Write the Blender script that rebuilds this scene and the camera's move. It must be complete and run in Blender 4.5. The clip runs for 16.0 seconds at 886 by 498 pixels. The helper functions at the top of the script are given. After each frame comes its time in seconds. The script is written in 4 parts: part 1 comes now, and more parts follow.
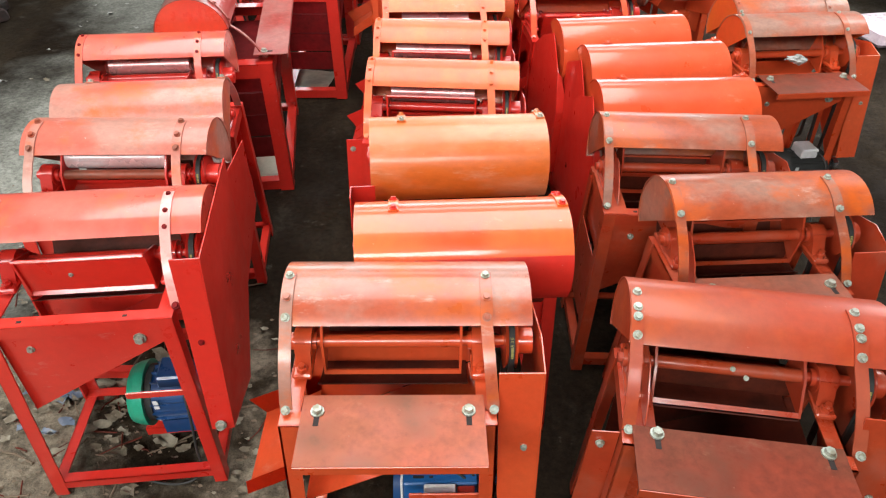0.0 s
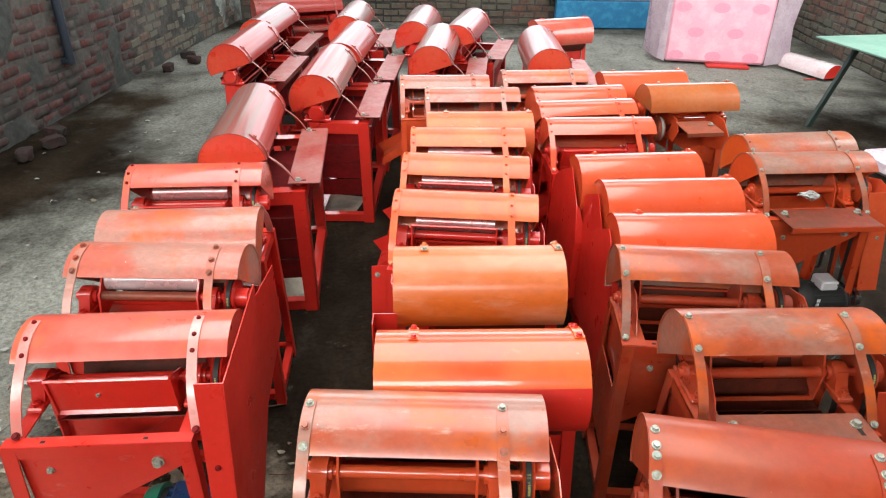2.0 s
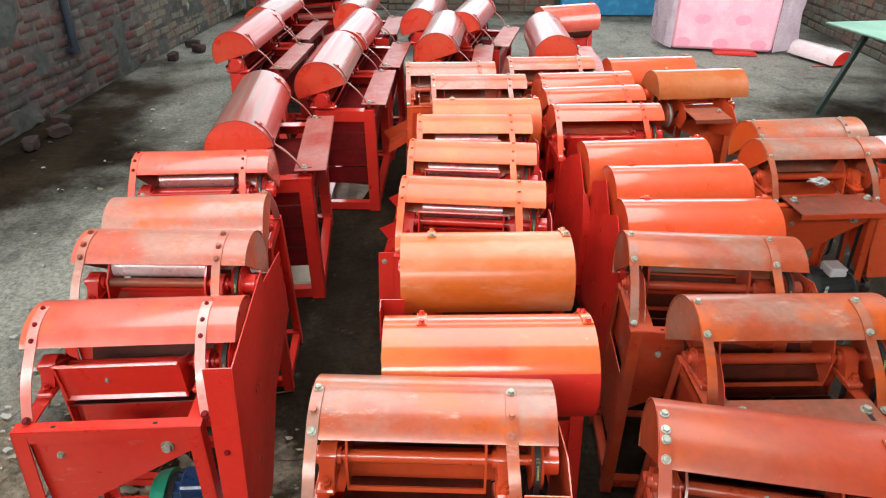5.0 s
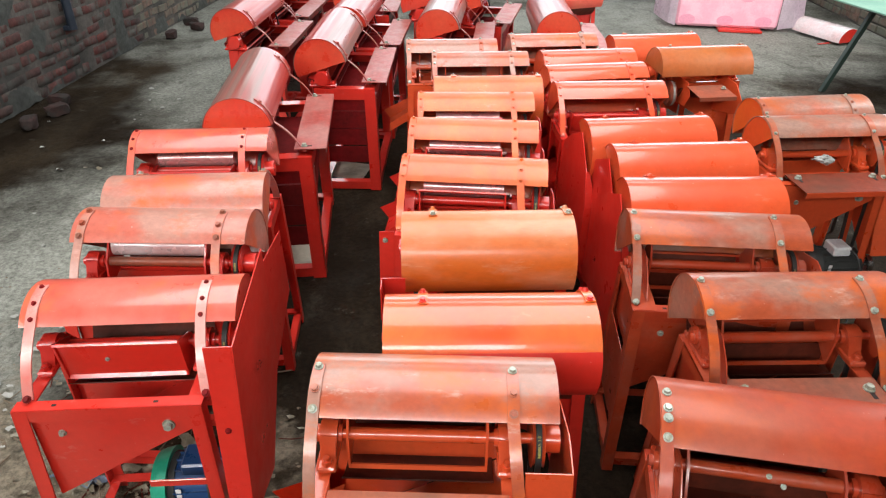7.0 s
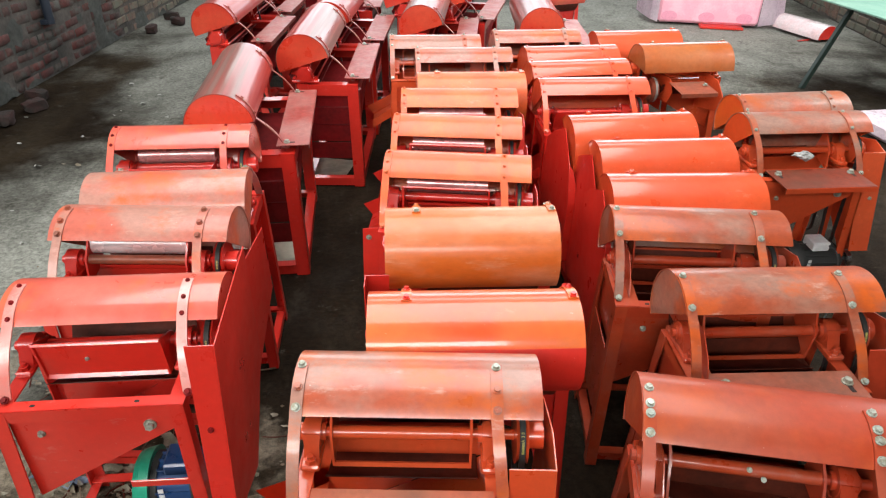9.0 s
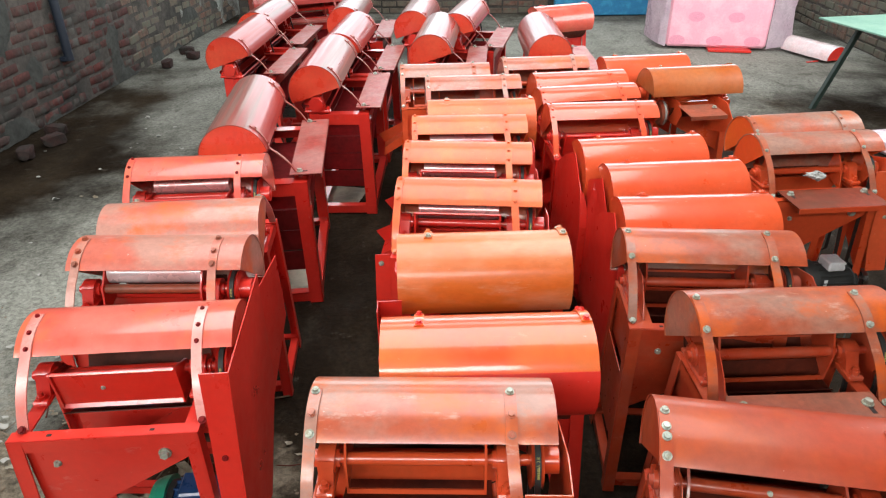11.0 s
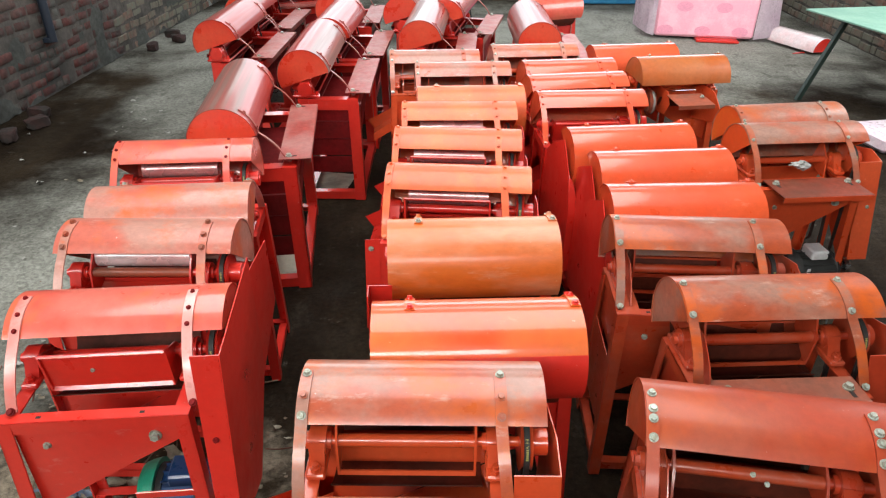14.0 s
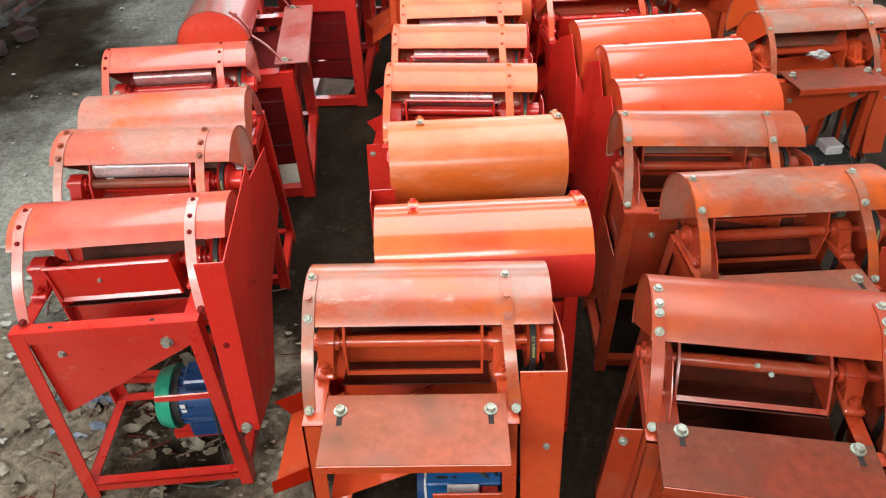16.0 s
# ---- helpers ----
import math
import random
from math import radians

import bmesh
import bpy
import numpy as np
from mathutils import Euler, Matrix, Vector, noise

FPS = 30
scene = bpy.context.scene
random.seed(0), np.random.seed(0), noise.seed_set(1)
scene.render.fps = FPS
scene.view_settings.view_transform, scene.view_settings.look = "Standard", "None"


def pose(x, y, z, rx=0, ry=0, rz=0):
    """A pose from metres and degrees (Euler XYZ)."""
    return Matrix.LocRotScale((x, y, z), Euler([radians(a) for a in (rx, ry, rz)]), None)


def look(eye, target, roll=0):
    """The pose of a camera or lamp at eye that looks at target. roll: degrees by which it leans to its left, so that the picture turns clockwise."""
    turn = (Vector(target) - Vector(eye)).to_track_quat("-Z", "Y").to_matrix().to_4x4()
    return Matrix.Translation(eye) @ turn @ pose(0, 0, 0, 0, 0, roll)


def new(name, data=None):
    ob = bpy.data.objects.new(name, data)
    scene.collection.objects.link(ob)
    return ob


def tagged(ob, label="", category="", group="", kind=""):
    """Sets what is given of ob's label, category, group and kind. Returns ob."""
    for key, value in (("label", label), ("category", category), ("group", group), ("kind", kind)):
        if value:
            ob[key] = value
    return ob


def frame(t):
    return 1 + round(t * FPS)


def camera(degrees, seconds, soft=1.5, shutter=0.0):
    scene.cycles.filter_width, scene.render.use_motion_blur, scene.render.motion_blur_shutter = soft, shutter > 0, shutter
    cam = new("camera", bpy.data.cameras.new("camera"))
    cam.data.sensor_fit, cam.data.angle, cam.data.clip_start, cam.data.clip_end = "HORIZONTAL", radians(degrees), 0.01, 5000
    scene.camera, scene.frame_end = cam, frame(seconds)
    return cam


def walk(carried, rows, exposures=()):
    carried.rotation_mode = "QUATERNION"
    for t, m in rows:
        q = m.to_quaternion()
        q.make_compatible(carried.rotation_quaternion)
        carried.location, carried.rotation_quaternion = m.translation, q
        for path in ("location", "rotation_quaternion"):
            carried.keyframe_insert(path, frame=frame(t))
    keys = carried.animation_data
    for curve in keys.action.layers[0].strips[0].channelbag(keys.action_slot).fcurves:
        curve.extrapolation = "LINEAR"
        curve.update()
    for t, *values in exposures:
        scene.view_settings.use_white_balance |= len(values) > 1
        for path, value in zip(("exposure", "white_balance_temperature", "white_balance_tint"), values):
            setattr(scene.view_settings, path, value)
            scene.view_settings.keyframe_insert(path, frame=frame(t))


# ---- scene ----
cam = camera(67.74, 16.0, soft=1.2)
# seconds, eye (x, y, z), pitch from straight down, roll, yaw
PATH = [
    (0.0, 0.0053, 0.0059, 1.8821, 51.061, 0.843, 0.207),
    (0.5, 0.0103, 0.0047, 1.9105, 54.973, -0.102, 1.786),
    (1.0, 0.0183, 0.0116, 1.9177, 56.639, 0.112, 2.183),
    (1.5, 0.0170, -0.0024, 1.9313, 58.536, 0.470, 2.320),
    (2.0, 0.0155, -0.0158, 1.9418, 61.092, 0.567, 2.813),
    (2.5, 0.0136, -0.0111, 1.9372, 61.395, 0.399, 3.219),
    (3.0, 0.0115, -0.0117, 1.9354, 61.512, 0.422, 3.365),
    (3.5, 0.0114, -0.0150, 1.9338, 61.413, 0.500, 3.069),
    (4.0, 0.0104, -0.0160, 1.9304, 60.782, 0.151, 3.283),
    (6.5, 0.0051, -0.0174, 1.9225, 59.594, 0.473, 3.309),
    (7.0, 0.0073, -0.0060, 1.9136, 58.532, 0.164, 3.414),
    (7.5, 0.0159, 0.0197, 1.9041, 57.699, -0.264, 3.976),
    (8.0, 0.0056, -0.0087, 1.9183, 57.920, 0.284, 3.255),
    (8.5, 0.0071, -0.0070, 1.9146, 57.452, 0.071, 3.029),
    (9.0, 0.0106, -0.0025, 1.9146, 58.191, 0.751, 1.861),
    (9.5, 0.0163, 0.0043, 1.9116, 59.682, 0.160, 2.383),
    (12.0, 0.0125, -0.0211, 1.9168, 60.541, -1.036, 2.967),
    (12.5, 0.0136, -0.0214, 1.9140, 60.200, -1.240, 2.665),
    (13.0, 0.0100, -0.0255, 1.9148, 59.793, -0.683, 2.464),
    (13.5, 0.0043, -0.0290, 1.9146, 59.865, -0.385, 2.561),
    (14.0, 0.0027, -0.0254, 1.9119, 59.456, 0.344, 1.810),
    (14.5, 0.0100, -0.0032, 1.8956, 57.992, 0.280, 1.624),
    (15.0, 0.0076, -0.0147, 1.8945, 56.749, 0.087, 1.847),
    (15.5, 0.0073, -0.0259, 1.8943, 54.776, -0.119, 2.085),
    (16.0, 0.0125, -0.0119, 1.8754, 51.695, -1.619, 2.711),
]
walk(cam, [(t, pose(x, y, z, 0, 0, yaw) @ pose(0, 0, 0, pitch, 0, 0) @ pose(0, 0, 0, 0, 0, roll))
           for t, x, y, z, pitch, roll, yaw in PATH],
     exposures=((0.0, 0.34), (1.0, 0.29), (2.0, 0.21), (4.0, 0.2), (8.0, 0.17), (12.5, 0.17), (14.5, 0.11), (15.5, 0.18), (16.0, 0.24)))

# ---- world and light ----
world = bpy.data.worlds.new("sky")
scene.world = world
world.use_nodes = True
sky = world.node_tree.nodes.new("ShaderNodeTexSky")
sky.sky_type = 'NISHITA'
sky.sun_disc = False
sky.sun_elevation, sky.sun_rotation = radians(48), radians(200)
world.node_tree.links.new(sky.outputs[0], world.node_tree.nodes["Background"].inputs[0])
world.node_tree.nodes["Background"].inputs[1].default_value = 0.12


def opening_light(name, where, target, sx, sy, watts, colour):
    data = bpy.data.lights.new(name, 'AREA')
    data.shape, data.size, data.size_y, data.energy, data.color = 'RECTANGLE', sx, sy, watts, colour
    ob = new(name, data)
    ob.matrix_world = look(where, target)
    return ob


# daylight lamps in unseen openings, set to suit highlights and brightness: high window behind the camera, near side,
# far wall, far side, two roof lights
opening_light("daylight_near_window", (-0.9, -3.95, 4.35), (-0.4, 2.0, 0.8), 4.8, 1.0, 250, (1.0, 0.97, 0.93))
opening_light("daylight_near_side", (-3.7, -1.2, 3.3), (0.0, 1.6, 0.6), 2.6, 1.15, 100, (1.0, 0.98, 0.95))
opening_light("daylight_far_opening", (0.5, 10.75, 2.7), (0.5, 4.0, 1.4), 7.8, 2.0, 165, (0.97, 0.99, 1.0))
opening_light("daylight_side_opening", (4.55, 5.0, 2.2), (2.0, 6.5, 0.6), 4.4, 2.0, 180, (1.0, 1.0, 0.98))
# added overhead fill for the hood tops; no roof light is known here
opening_light("daylight_roof_fill", (-0.3, 2.95, 5.05), (-0.3, 2.95, 0.0), 4.8, 4.4, 330, (1.0, 0.99, 0.97))
opening_light("daylight_far_roof", (0.3, 7.9, 5.05), (0.3, 7.9, 0.0), 4.8, 1.8, 90, (0.98, 1.0, 1.0))


# ---- materials ----
def shader(name, base, rough=0.5, metal=0.0, second=None, mix_scale=3.0, mix_lo=0.45, mix_hi=0.62, grain=40.0, grain_amount=0.12,
           bump=0.05, bump_scale=120.0, dirt=None, dirt_lo=0.55, dirt_hi=0.75, dirt_scale=6.0, coat=0.0, coat_rough=0.12, vary=0.0, rough_vary=0.12, stretch=(1, 1, 1), placed=False, scuff=None, scuff_lo=0.64, gloss=0.5):
    """A painted or mineral surface: base colour, a second tone in patches, fine grain, dirt spots, relief."""
    m = bpy.data.materials.new(name)
    m.use_nodes = True
    nt = m.node_tree
    n, link = nt.nodes, nt.links.new
    b = n["Principled BSDF"]
    co = n.new("ShaderNodeTexCoord")
    mp = n.new("ShaderNodeMapping")
    mp.inputs["Scale"].default_value = stretch
    info = n.new("ShaderNodeObjectInfo")
    shift = n.new("ShaderNodeVectorMath")
    shift.operation = 'MULTIPLY_ADD'
    shift.inputs[1].default_value = (1, 1, 1)
    spread = n.new("ShaderNodeMath")
    spread.operation = 'MULTIPLY'
    spread.inputs[1].default_value = 0.0 if placed else 37.0
    link(info.outputs["Random"], spread.inputs[0])
    link(n.new("ShaderNodeNewGeometry").outputs["Position"] if placed else co.outputs["Object"], mp.inputs["Vector"])
    link(mp.outputs[0], shift.inputs[0])
    link(spread.outputs[0], shift.inputs[2])
    vec = shift.outputs[0]

    def noise_tex(scale, detail=5.0, rough_=0.6):
        t = n.new("ShaderNodeTexNoise")
        t.inputs["Scale"].default_value, t.inputs["Detail"].default_value, t.inputs["Roughness"].default_value = scale, detail, rough_
        link(vec, t.inputs["Vector"])
        return t.outputs["Fac"]

    def ramp(src, lo, hi):
        r = n.new("ShaderNodeMapRange")
        r.inputs[1].default_value, r.inputs[2].default_value = lo, hi
        link(src, r.inputs[0])
        return r.outputs[0]

    def blend(fac, a, c, mode='MIX'):
        x = n.new("ShaderNodeMix")
        x.data_type, x.blend_type = 'RGBA', mode
        if isinstance(fac, float):
            x.inputs[0].default_value = fac
        else:
            link(fac, x.inputs[0])
        for sock, v in ((x.inputs[6], a), (x.inputs[7], c)):
            if isinstance(v, tuple):
                sock.default_value = (*v[:3], 1)
            else:
                link(v, sock)
        return x.outputs[2]

    colour = base
    if second:
        colour = blend(ramp(noise_tex(mix_scale), mix_lo, mix_hi), base, second)
    g = ramp(noise_tex(grain, 6.0, 0.7), 0.3, 0.7)
    gg = n.new("ShaderNodeMapRange")
    gg.inputs[3].default_value, gg.inputs[4].default_value = 1 - grain_amount, 1 + grain_amount
    link(g, gg.inputs[0])
    cc = n.new("ShaderNodeCombineColor")
    for i in range(3):
        link(gg.outputs[0], cc.inputs[i])
    colour = blend(1.0, colour, cc.outputs[0], 'MULTIPLY')
    if dirt:
        colour = blend(ramp(noise_tex(dirt_scale, 8.0, 0.7), dirt_lo, dirt_hi), colour, dirt)
    if scuff:
        # thin rubbed streaks along the sheet and a few chips
        run = n.new("ShaderNodeMapping")
        run.inputs["Scale"].default_value = (0.55, 1.0, 1.0)
        run.inputs["Rotation"].default_value = (0.0, 0.0, 0.12)
        link(vec, run.inputs["Vector"])
        t = n.new("ShaderNodeTexNoise")
        t.inputs["Scale"].default_value, t.inputs["Detail"].default_value, t.inputs["Roughness"].default_value = 15.0, 8.0, 0.7
        link(run.outputs[0], t.inputs["Vector"])
        f = n.new("ShaderNodeMath")
        f.operation = 'MULTIPLY'
        link(ramp(t.outputs["Fac"], scuff_lo - 0.04, scuff_lo + 0.12), f.inputs[0])
        link(ramp(noise_tex(6.0), 0.42, 0.6), f.inputs[1])
        colour = blend(f.outputs[0], colour, scuff)
        colour = blend(ramp(noise_tex(75.0, 3.0, 0.5), 0.74, 0.78), colour, scuff)
    if vary:
        hs = n.new("ShaderNodeHueSaturation")
        v = n.new("ShaderNodeMapRange")
        v.inputs[3].default_value, v.inputs[4].default_value = 1 - vary, 1 + vary
        link(info.outputs["Random"], v.inputs[0])
        link(v.outputs[0], hs.inputs["Value"])
        link(colour, hs.inputs["Color"])
        colour = hs.outputs[0]
    if isinstance(colour, tuple):
        b.inputs["Base Color"].default_value = (*colour, 1)
    else:
        link(colour, b.inputs["Base Color"])
    rr = n.new("ShaderNodeMapRange")
    rr.inputs[3].default_value, rr.inputs[4].default_value = max(0.02, rough - rough_vary), min(1, rough + rough_vary)
    link(ramp(noise_tex(mix_scale * 4.0), 0.3, 0.7), rr.inputs[0])
    link(rr.outputs[0], b.inputs["Roughness"])
    b.inputs["Metallic"].default_value = metal
    b.inputs["Specular IOR Level"].default_value = gloss
    b.inputs["Coat Weight"].default_value = coat
    b.inputs["Coat Roughness"].default_value = coat_rough
    if bump:
        bp = n.new("ShaderNodeBump")
        bp.inputs["Strength"].default_value, bp.inputs["Distance"].default_value = bump, 0.004
        link(noise_tex(bump_scale, 4.0), bp.inputs["Height"])
        link(bp.outputs[0], b.inputs["Normal"])
    return m


RED = shader("red_paint", (0.61, 0.023, 0.015), 0.34, second=(0.67, 0.036, 0.021), mix_lo=0.3, mix_hi=0.75, grain_amount=0.06, coat=0.8, coat_rough=0.12, bump=0.008, rough_vary=0.08, scuff=(0.62, 0.2, 0.17), scuff_lo=0.66)
# lengthwise grey-brown streaks put window reflections into the long hoods' colour
SHEEN_RED = shader("sheen_streaked_red_paint", (0.32, 0.032, 0.024), 0.4, second=(0.21, 0.11, 0.09), mix_scale=4.0, mix_lo=0.46, mix_hi=0.57, grain_amount=0.1, bump=0.01, coat=0.36, coat_rough=0.08, stretch=(0.04, 1.7, 1.7), rough_vary=0.15, gloss=0.3)
ORANGE_RED = shader("orange_red_paint", (0.64, 0.07, 0.02), 0.36, second=(0.66, 0.10, 0.028), mix_lo=0.3, mix_hi=0.75, grain_amount=0.08, coat=1.0, coat_rough=0.1, bump=0.008, rough_vary=0.1, scuff=(0.66, 0.24, 0.16), scuff_lo=0.66)
RUST = shader("brownish_orange_paint", (0.40, 0.09, 0.018), 0.4, second=(0.42, 0.14, 0.045), mix_lo=0.35, mix_hi=0.7, grain_amount=0.12, coat=0.6, coat_rough=0.08, bump=0.02)
AMBER = shader("amber_red_paint", (0.66, 0.105, 0.024), 0.45, second=(0.68, 0.15, 0.035), mix_scale=4.0, grain_amount=0.1, coat=0.3, coat_rough=0.08, bump=0.012, scuff=(0.7, 0.36, 0.24), scuff_lo=0.64)
TAWNY = shader("tawny_orange_primer", (0.33, 0.06, 0.02), 0.42, second=(0.29, 0.135, 0.092), mix_scale=2.6, mix_lo=0.44, mix_hi=0.58, grain_amount=0.2, bump=0.03, dirt=(0.52, 0.09, 0.008), dirt_lo=0.5, dirt_hi=0.64, dirt_scale=3.4, coat=0.35, coat_rough=0.14, stretch=(1.0, 1.35, 1.35), scuff=(0.56, 0.36, 0.28), scuff_lo=0.62)
# near-white colour stands in for daylight glare on the loose red hood
GLARE_WHITE = shader("painted_glare_sheet", (0.86, 0.8, 0.8), 0.25, second=(0.8, 0.6, 0.6), mix_scale=3.0, coat=0.8, coat_rough=0.05, bump=0.01)
PINKISH = shader("faded_salmon_primer", (0.48, 0.11, 0.07), 0.42, second=(0.42, 0.2, 0.15), mix_scale=3.4, mix_lo=0.42, mix_hi=0.58, grain_amount=0.14, bump=0.025, dirt=(0.60, 0.12, 0.03), dirt_lo=0.52, dirt_hi=0.66, dirt_scale=3.6, coat=0.4, coat_rough=0.14, stretch=(1.0, 1.35, 1.35), scuff=(0.62, 0.4, 0.34), scuff_lo=0.62)
GOLDEN = shader("golden_orange_paint", (0.66, 0.08, 0.016), 0.4, second=(0.68, 0.135, 0.016), mix_scale=1.8, grain_amount=0.06, coat=0.85, coat_rough=0.09, bump=0.008, scuff=(0.72, 0.34, 0.2), scuff_lo=0.68)
SALMON = shader("salmon_red_paint", (0.62, 0.085, 0.055), 0.36, second=(0.63, 0.13, 0.09), mix_scale=3.4, mix_lo=0.42, mix_hi=0.6, grain_amount=0.1, coat=0.9, coat_rough=0.1, bump=0.012, dirt=(0.62, 0.13, 0.04), dirt_lo=0.5, dirt_hi=0.72, scuff=(0.66, 0.34, 0.28), scuff_lo=0.65)
ORANGE = shader("orange_paint", (0.58, 0.125, 0.018), 0.4, second=(0.60, 0.23, 0.11), mix_scale=2.8, mix_lo=0.44, mix_hi=0.6, grain_amount=0.12, coat=0.35, coat_rough=0.16, bump=0.02, dirt=(0.60, 0.13, 0.012), dirt_lo=0.5, dirt_hi=0.68, dirt_scale=3.0, stretch=(0.6, 1.4, 1.4), scuff=(0.68, 0.38, 0.24), scuff_lo=0.64)
FADED = shader("faded_orange_primer", (0.41, 0.08, 0.034), 0.38, second=(0.355, 0.17, 0.122), mix_scale=3.2, mix_lo=0.43, mix_hi=0.57, grain_amount=0.16, bump=0.03, dirt=(0.55, 0.105, 0.012), dirt_lo=0.5, dirt_hi=0.66, dirt_scale=3.6, coat=0.5, coat_rough=0.14, stretch=(1.0, 1.35, 1.35), scuff=(0.58, 0.4, 0.33), scuff_lo=0.62)
WORN = shader("worn_orange_brown_paint", (0.31, 0.055, 0.022), 0.45, second=(0.24, 0.085, 0.05), mix_scale=3.0, mix_lo=0.35, mix_hi=0.7, grain_amount=0.25, bump=0.06, dirt=(0.16, 0.055, 0.03), dirt_lo=0.48, dirt_hi=0.75, dirt_scale=6.0)
BRUSHED = shader("rubbed_orange_plate_paint", (0.36, 0.068, 0.022), 0.5, second=(0.29, 0.085, 0.036), mix_scale=3.0, mix_lo=0.42, mix_hi=0.6, grain_amount=0.25, bump=0.05, dirt=(0.18, 0.06, 0.026), dirt_lo=0.52, dirt_hi=0.68, dirt_scale=5.0, scuff=(0.42, 0.2, 0.12), scuff_lo=0.64)
# DEEP, EMBER, BROWN and TAWNY are lowered a little to hold the near-right shade
DEEP = shader("deep_orange_red_paint", (0.39, 0.04, 0.014), 0.34, second=(0.42, 0.062, 0.02), mix_lo=0.4, mix_hi=0.6, grain_amount=0.12, coat=0.7, coat_rough=0.15, bump=0.012, rough_vary=0.1, dirt=(0.38, 0.085, 0.05), dirt_lo=0.5, dirt_hi=0.7, scuff=(0.52, 0.24, 0.18), scuff_lo=0.65)
EMBER = shader("burnt_orange_hood_paint", (0.36, 0.043, 0.012), 0.44, second=(0.34, 0.066, 0.028), mix_scale=2.2, mix_lo=0.44, mix_hi=0.62, grain_amount=0.12, coat=0.25, coat_rough=0.14, bump=0.012, dirt=(0.48, 0.078, 0.01), dirt_lo=0.5, dirt_hi=0.7, dirt_scale=2.6, scuff=(0.52, 0.26, 0.2), scuff_lo=0.66)
CAP = shader("bright_red_cap_paint", (0.62, 0.042, 0.02), 0.34, second=(0.64, 0.07, 0.03), grain_amount=0.08, coat=0.5, coat_rough=0.12, bump=0.012)
MUTED = shader("muted_dusty_orange", (0.40, 0.09, 0.04), 0.42, second=(0.31, 0.165, 0.12), mix_scale=2.6, mix_lo=0.43, mix_hi=0.58, grain_amount=0.22, bump=0.03, dirt=(0.46, 0.095, 0.018), dirt_lo=0.52, dirt_hi=0.68, dirt_scale=3.4, coat=0.4, coat_rough=0.14, stretch=(1.0, 1.35, 1.35), scuff=(0.44, 0.3, 0.24), scuff_lo=0.62)
BROWN = shader("dark_brown_plate", (0.19, 0.03, 0.012), 0.6, second=(0.14, 0.04, 0.02), mix_scale=3.0, mix_lo=0.42, mix_hi=0.6, grain_amount=0.25, bump=0.05, dirt=(0.09, 0.032, 0.018), dirt_lo=0.52, dirt_hi=0.7, dirt_scale=5.0, scuff=(0.24, 0.11, 0.07), scuff_lo=0.64, gloss=0.25)
# dark brown puts the shade inside the threshers into the sheets; floor scraps share it
SHADE_AND_SCRAP = shader("inner_shade_and_scrap_brown", (0.11, 0.02, 0.01), 0.55, second=(0.055, 0.016, 0.01), grain_amount=0.25, bump=0.05, gloss=0.2)
# pale pink puts the sky's glare on the straps into their colour
STRAP_GLARE = shader("strap_glare_pink", (0.72, 0.33, 0.29), 0.32, second=(0.62, 0.12, 0.09), mix_scale=5.0, coat=0.6, bump=0.01)
DUSTY = shader("dusty_red_plate", (0.31, 0.05, 0.038), 0.45, second=(0.33, 0.12, 0.10), mix_scale=7.0, grain_amount=0.25, bump=0.08, dirt=(0.32, 0.12, 0.10), dirt_lo=0.5, dirt_hi=0.8)
# dark red holds the shade inside the long threshers; some bolts share it
CRIMSON = shader("inner_shade_and_bolt_red", (0.2, 0.008, 0.009), 0.6, second=(0.13, 0.01, 0.01), grain_amount=0.2, bump=0.02, gloss=0.15)
# both drum colours are lightened to hold the highlights on the drums
DRUM_GLARE = shader("drum_glare_sheet", (0.62, 0.36, 0.35), 0.25, metal=0.4, second=(0.45, 0.12, 0.12), mix_scale=3.0, grain_amount=0.08, coat=1.0, coat_rough=0.06, bump=0.0)
BARE_DRUM = shader("bare_sheet_drum", (0.72, 0.64, 0.64), 0.25, metal=0.3, second=(0.55, 0.36, 0.35), mix_scale=3.0, grain_amount=0.08, coat=0.8, coat_rough=0.08, bump=0.0)
GALV = shader("zinc_bolt", (0.40, 0.45, 0.39), 0.4, metal=0.35, second=(0.26, 0.25, 0.18), mix_scale=60.0, grain=200, grain_amount=0.25)
STEEL = shader("bare_steel", (0.55, 0.52, 0.52), 0.25, metal=1.0, grain_amount=0.15)
RUBBER = shader("black_rubber", (0.03, 0.032, 0.03), 0.6, bump=0.03)
BLUE = shader("blue_motor_paint", (0.012, 0.055, 0.17), 0.35, coat=0.3)
BLUE_BOX = shader("bright_blue_box_paint", (0.014, 0.11, 0.32), 0.4, coat=0.3)
BLUE_SHRED = shader("blue_grey_film", (0.1, 0.14, 0.2), 0.5, second=(0.2, 0.24, 0.29), mix_scale=20)
GREEN = shader("green_motor_paint", (0.02, 0.36, 0.22), 0.35, coat=0.3)
WHITE = shader("white_plastic", (0.8, 0.82, 0.82), 0.4, bump=0.01)
YELLOW = shader("yellow_print", (0.38, 0.36, 0.1), 0.6)
# thin plates in this dark colour stand in for shaded holes and slots
DARK = shader("hole_shade", (0.02, 0.012, 0.01), 0.8)


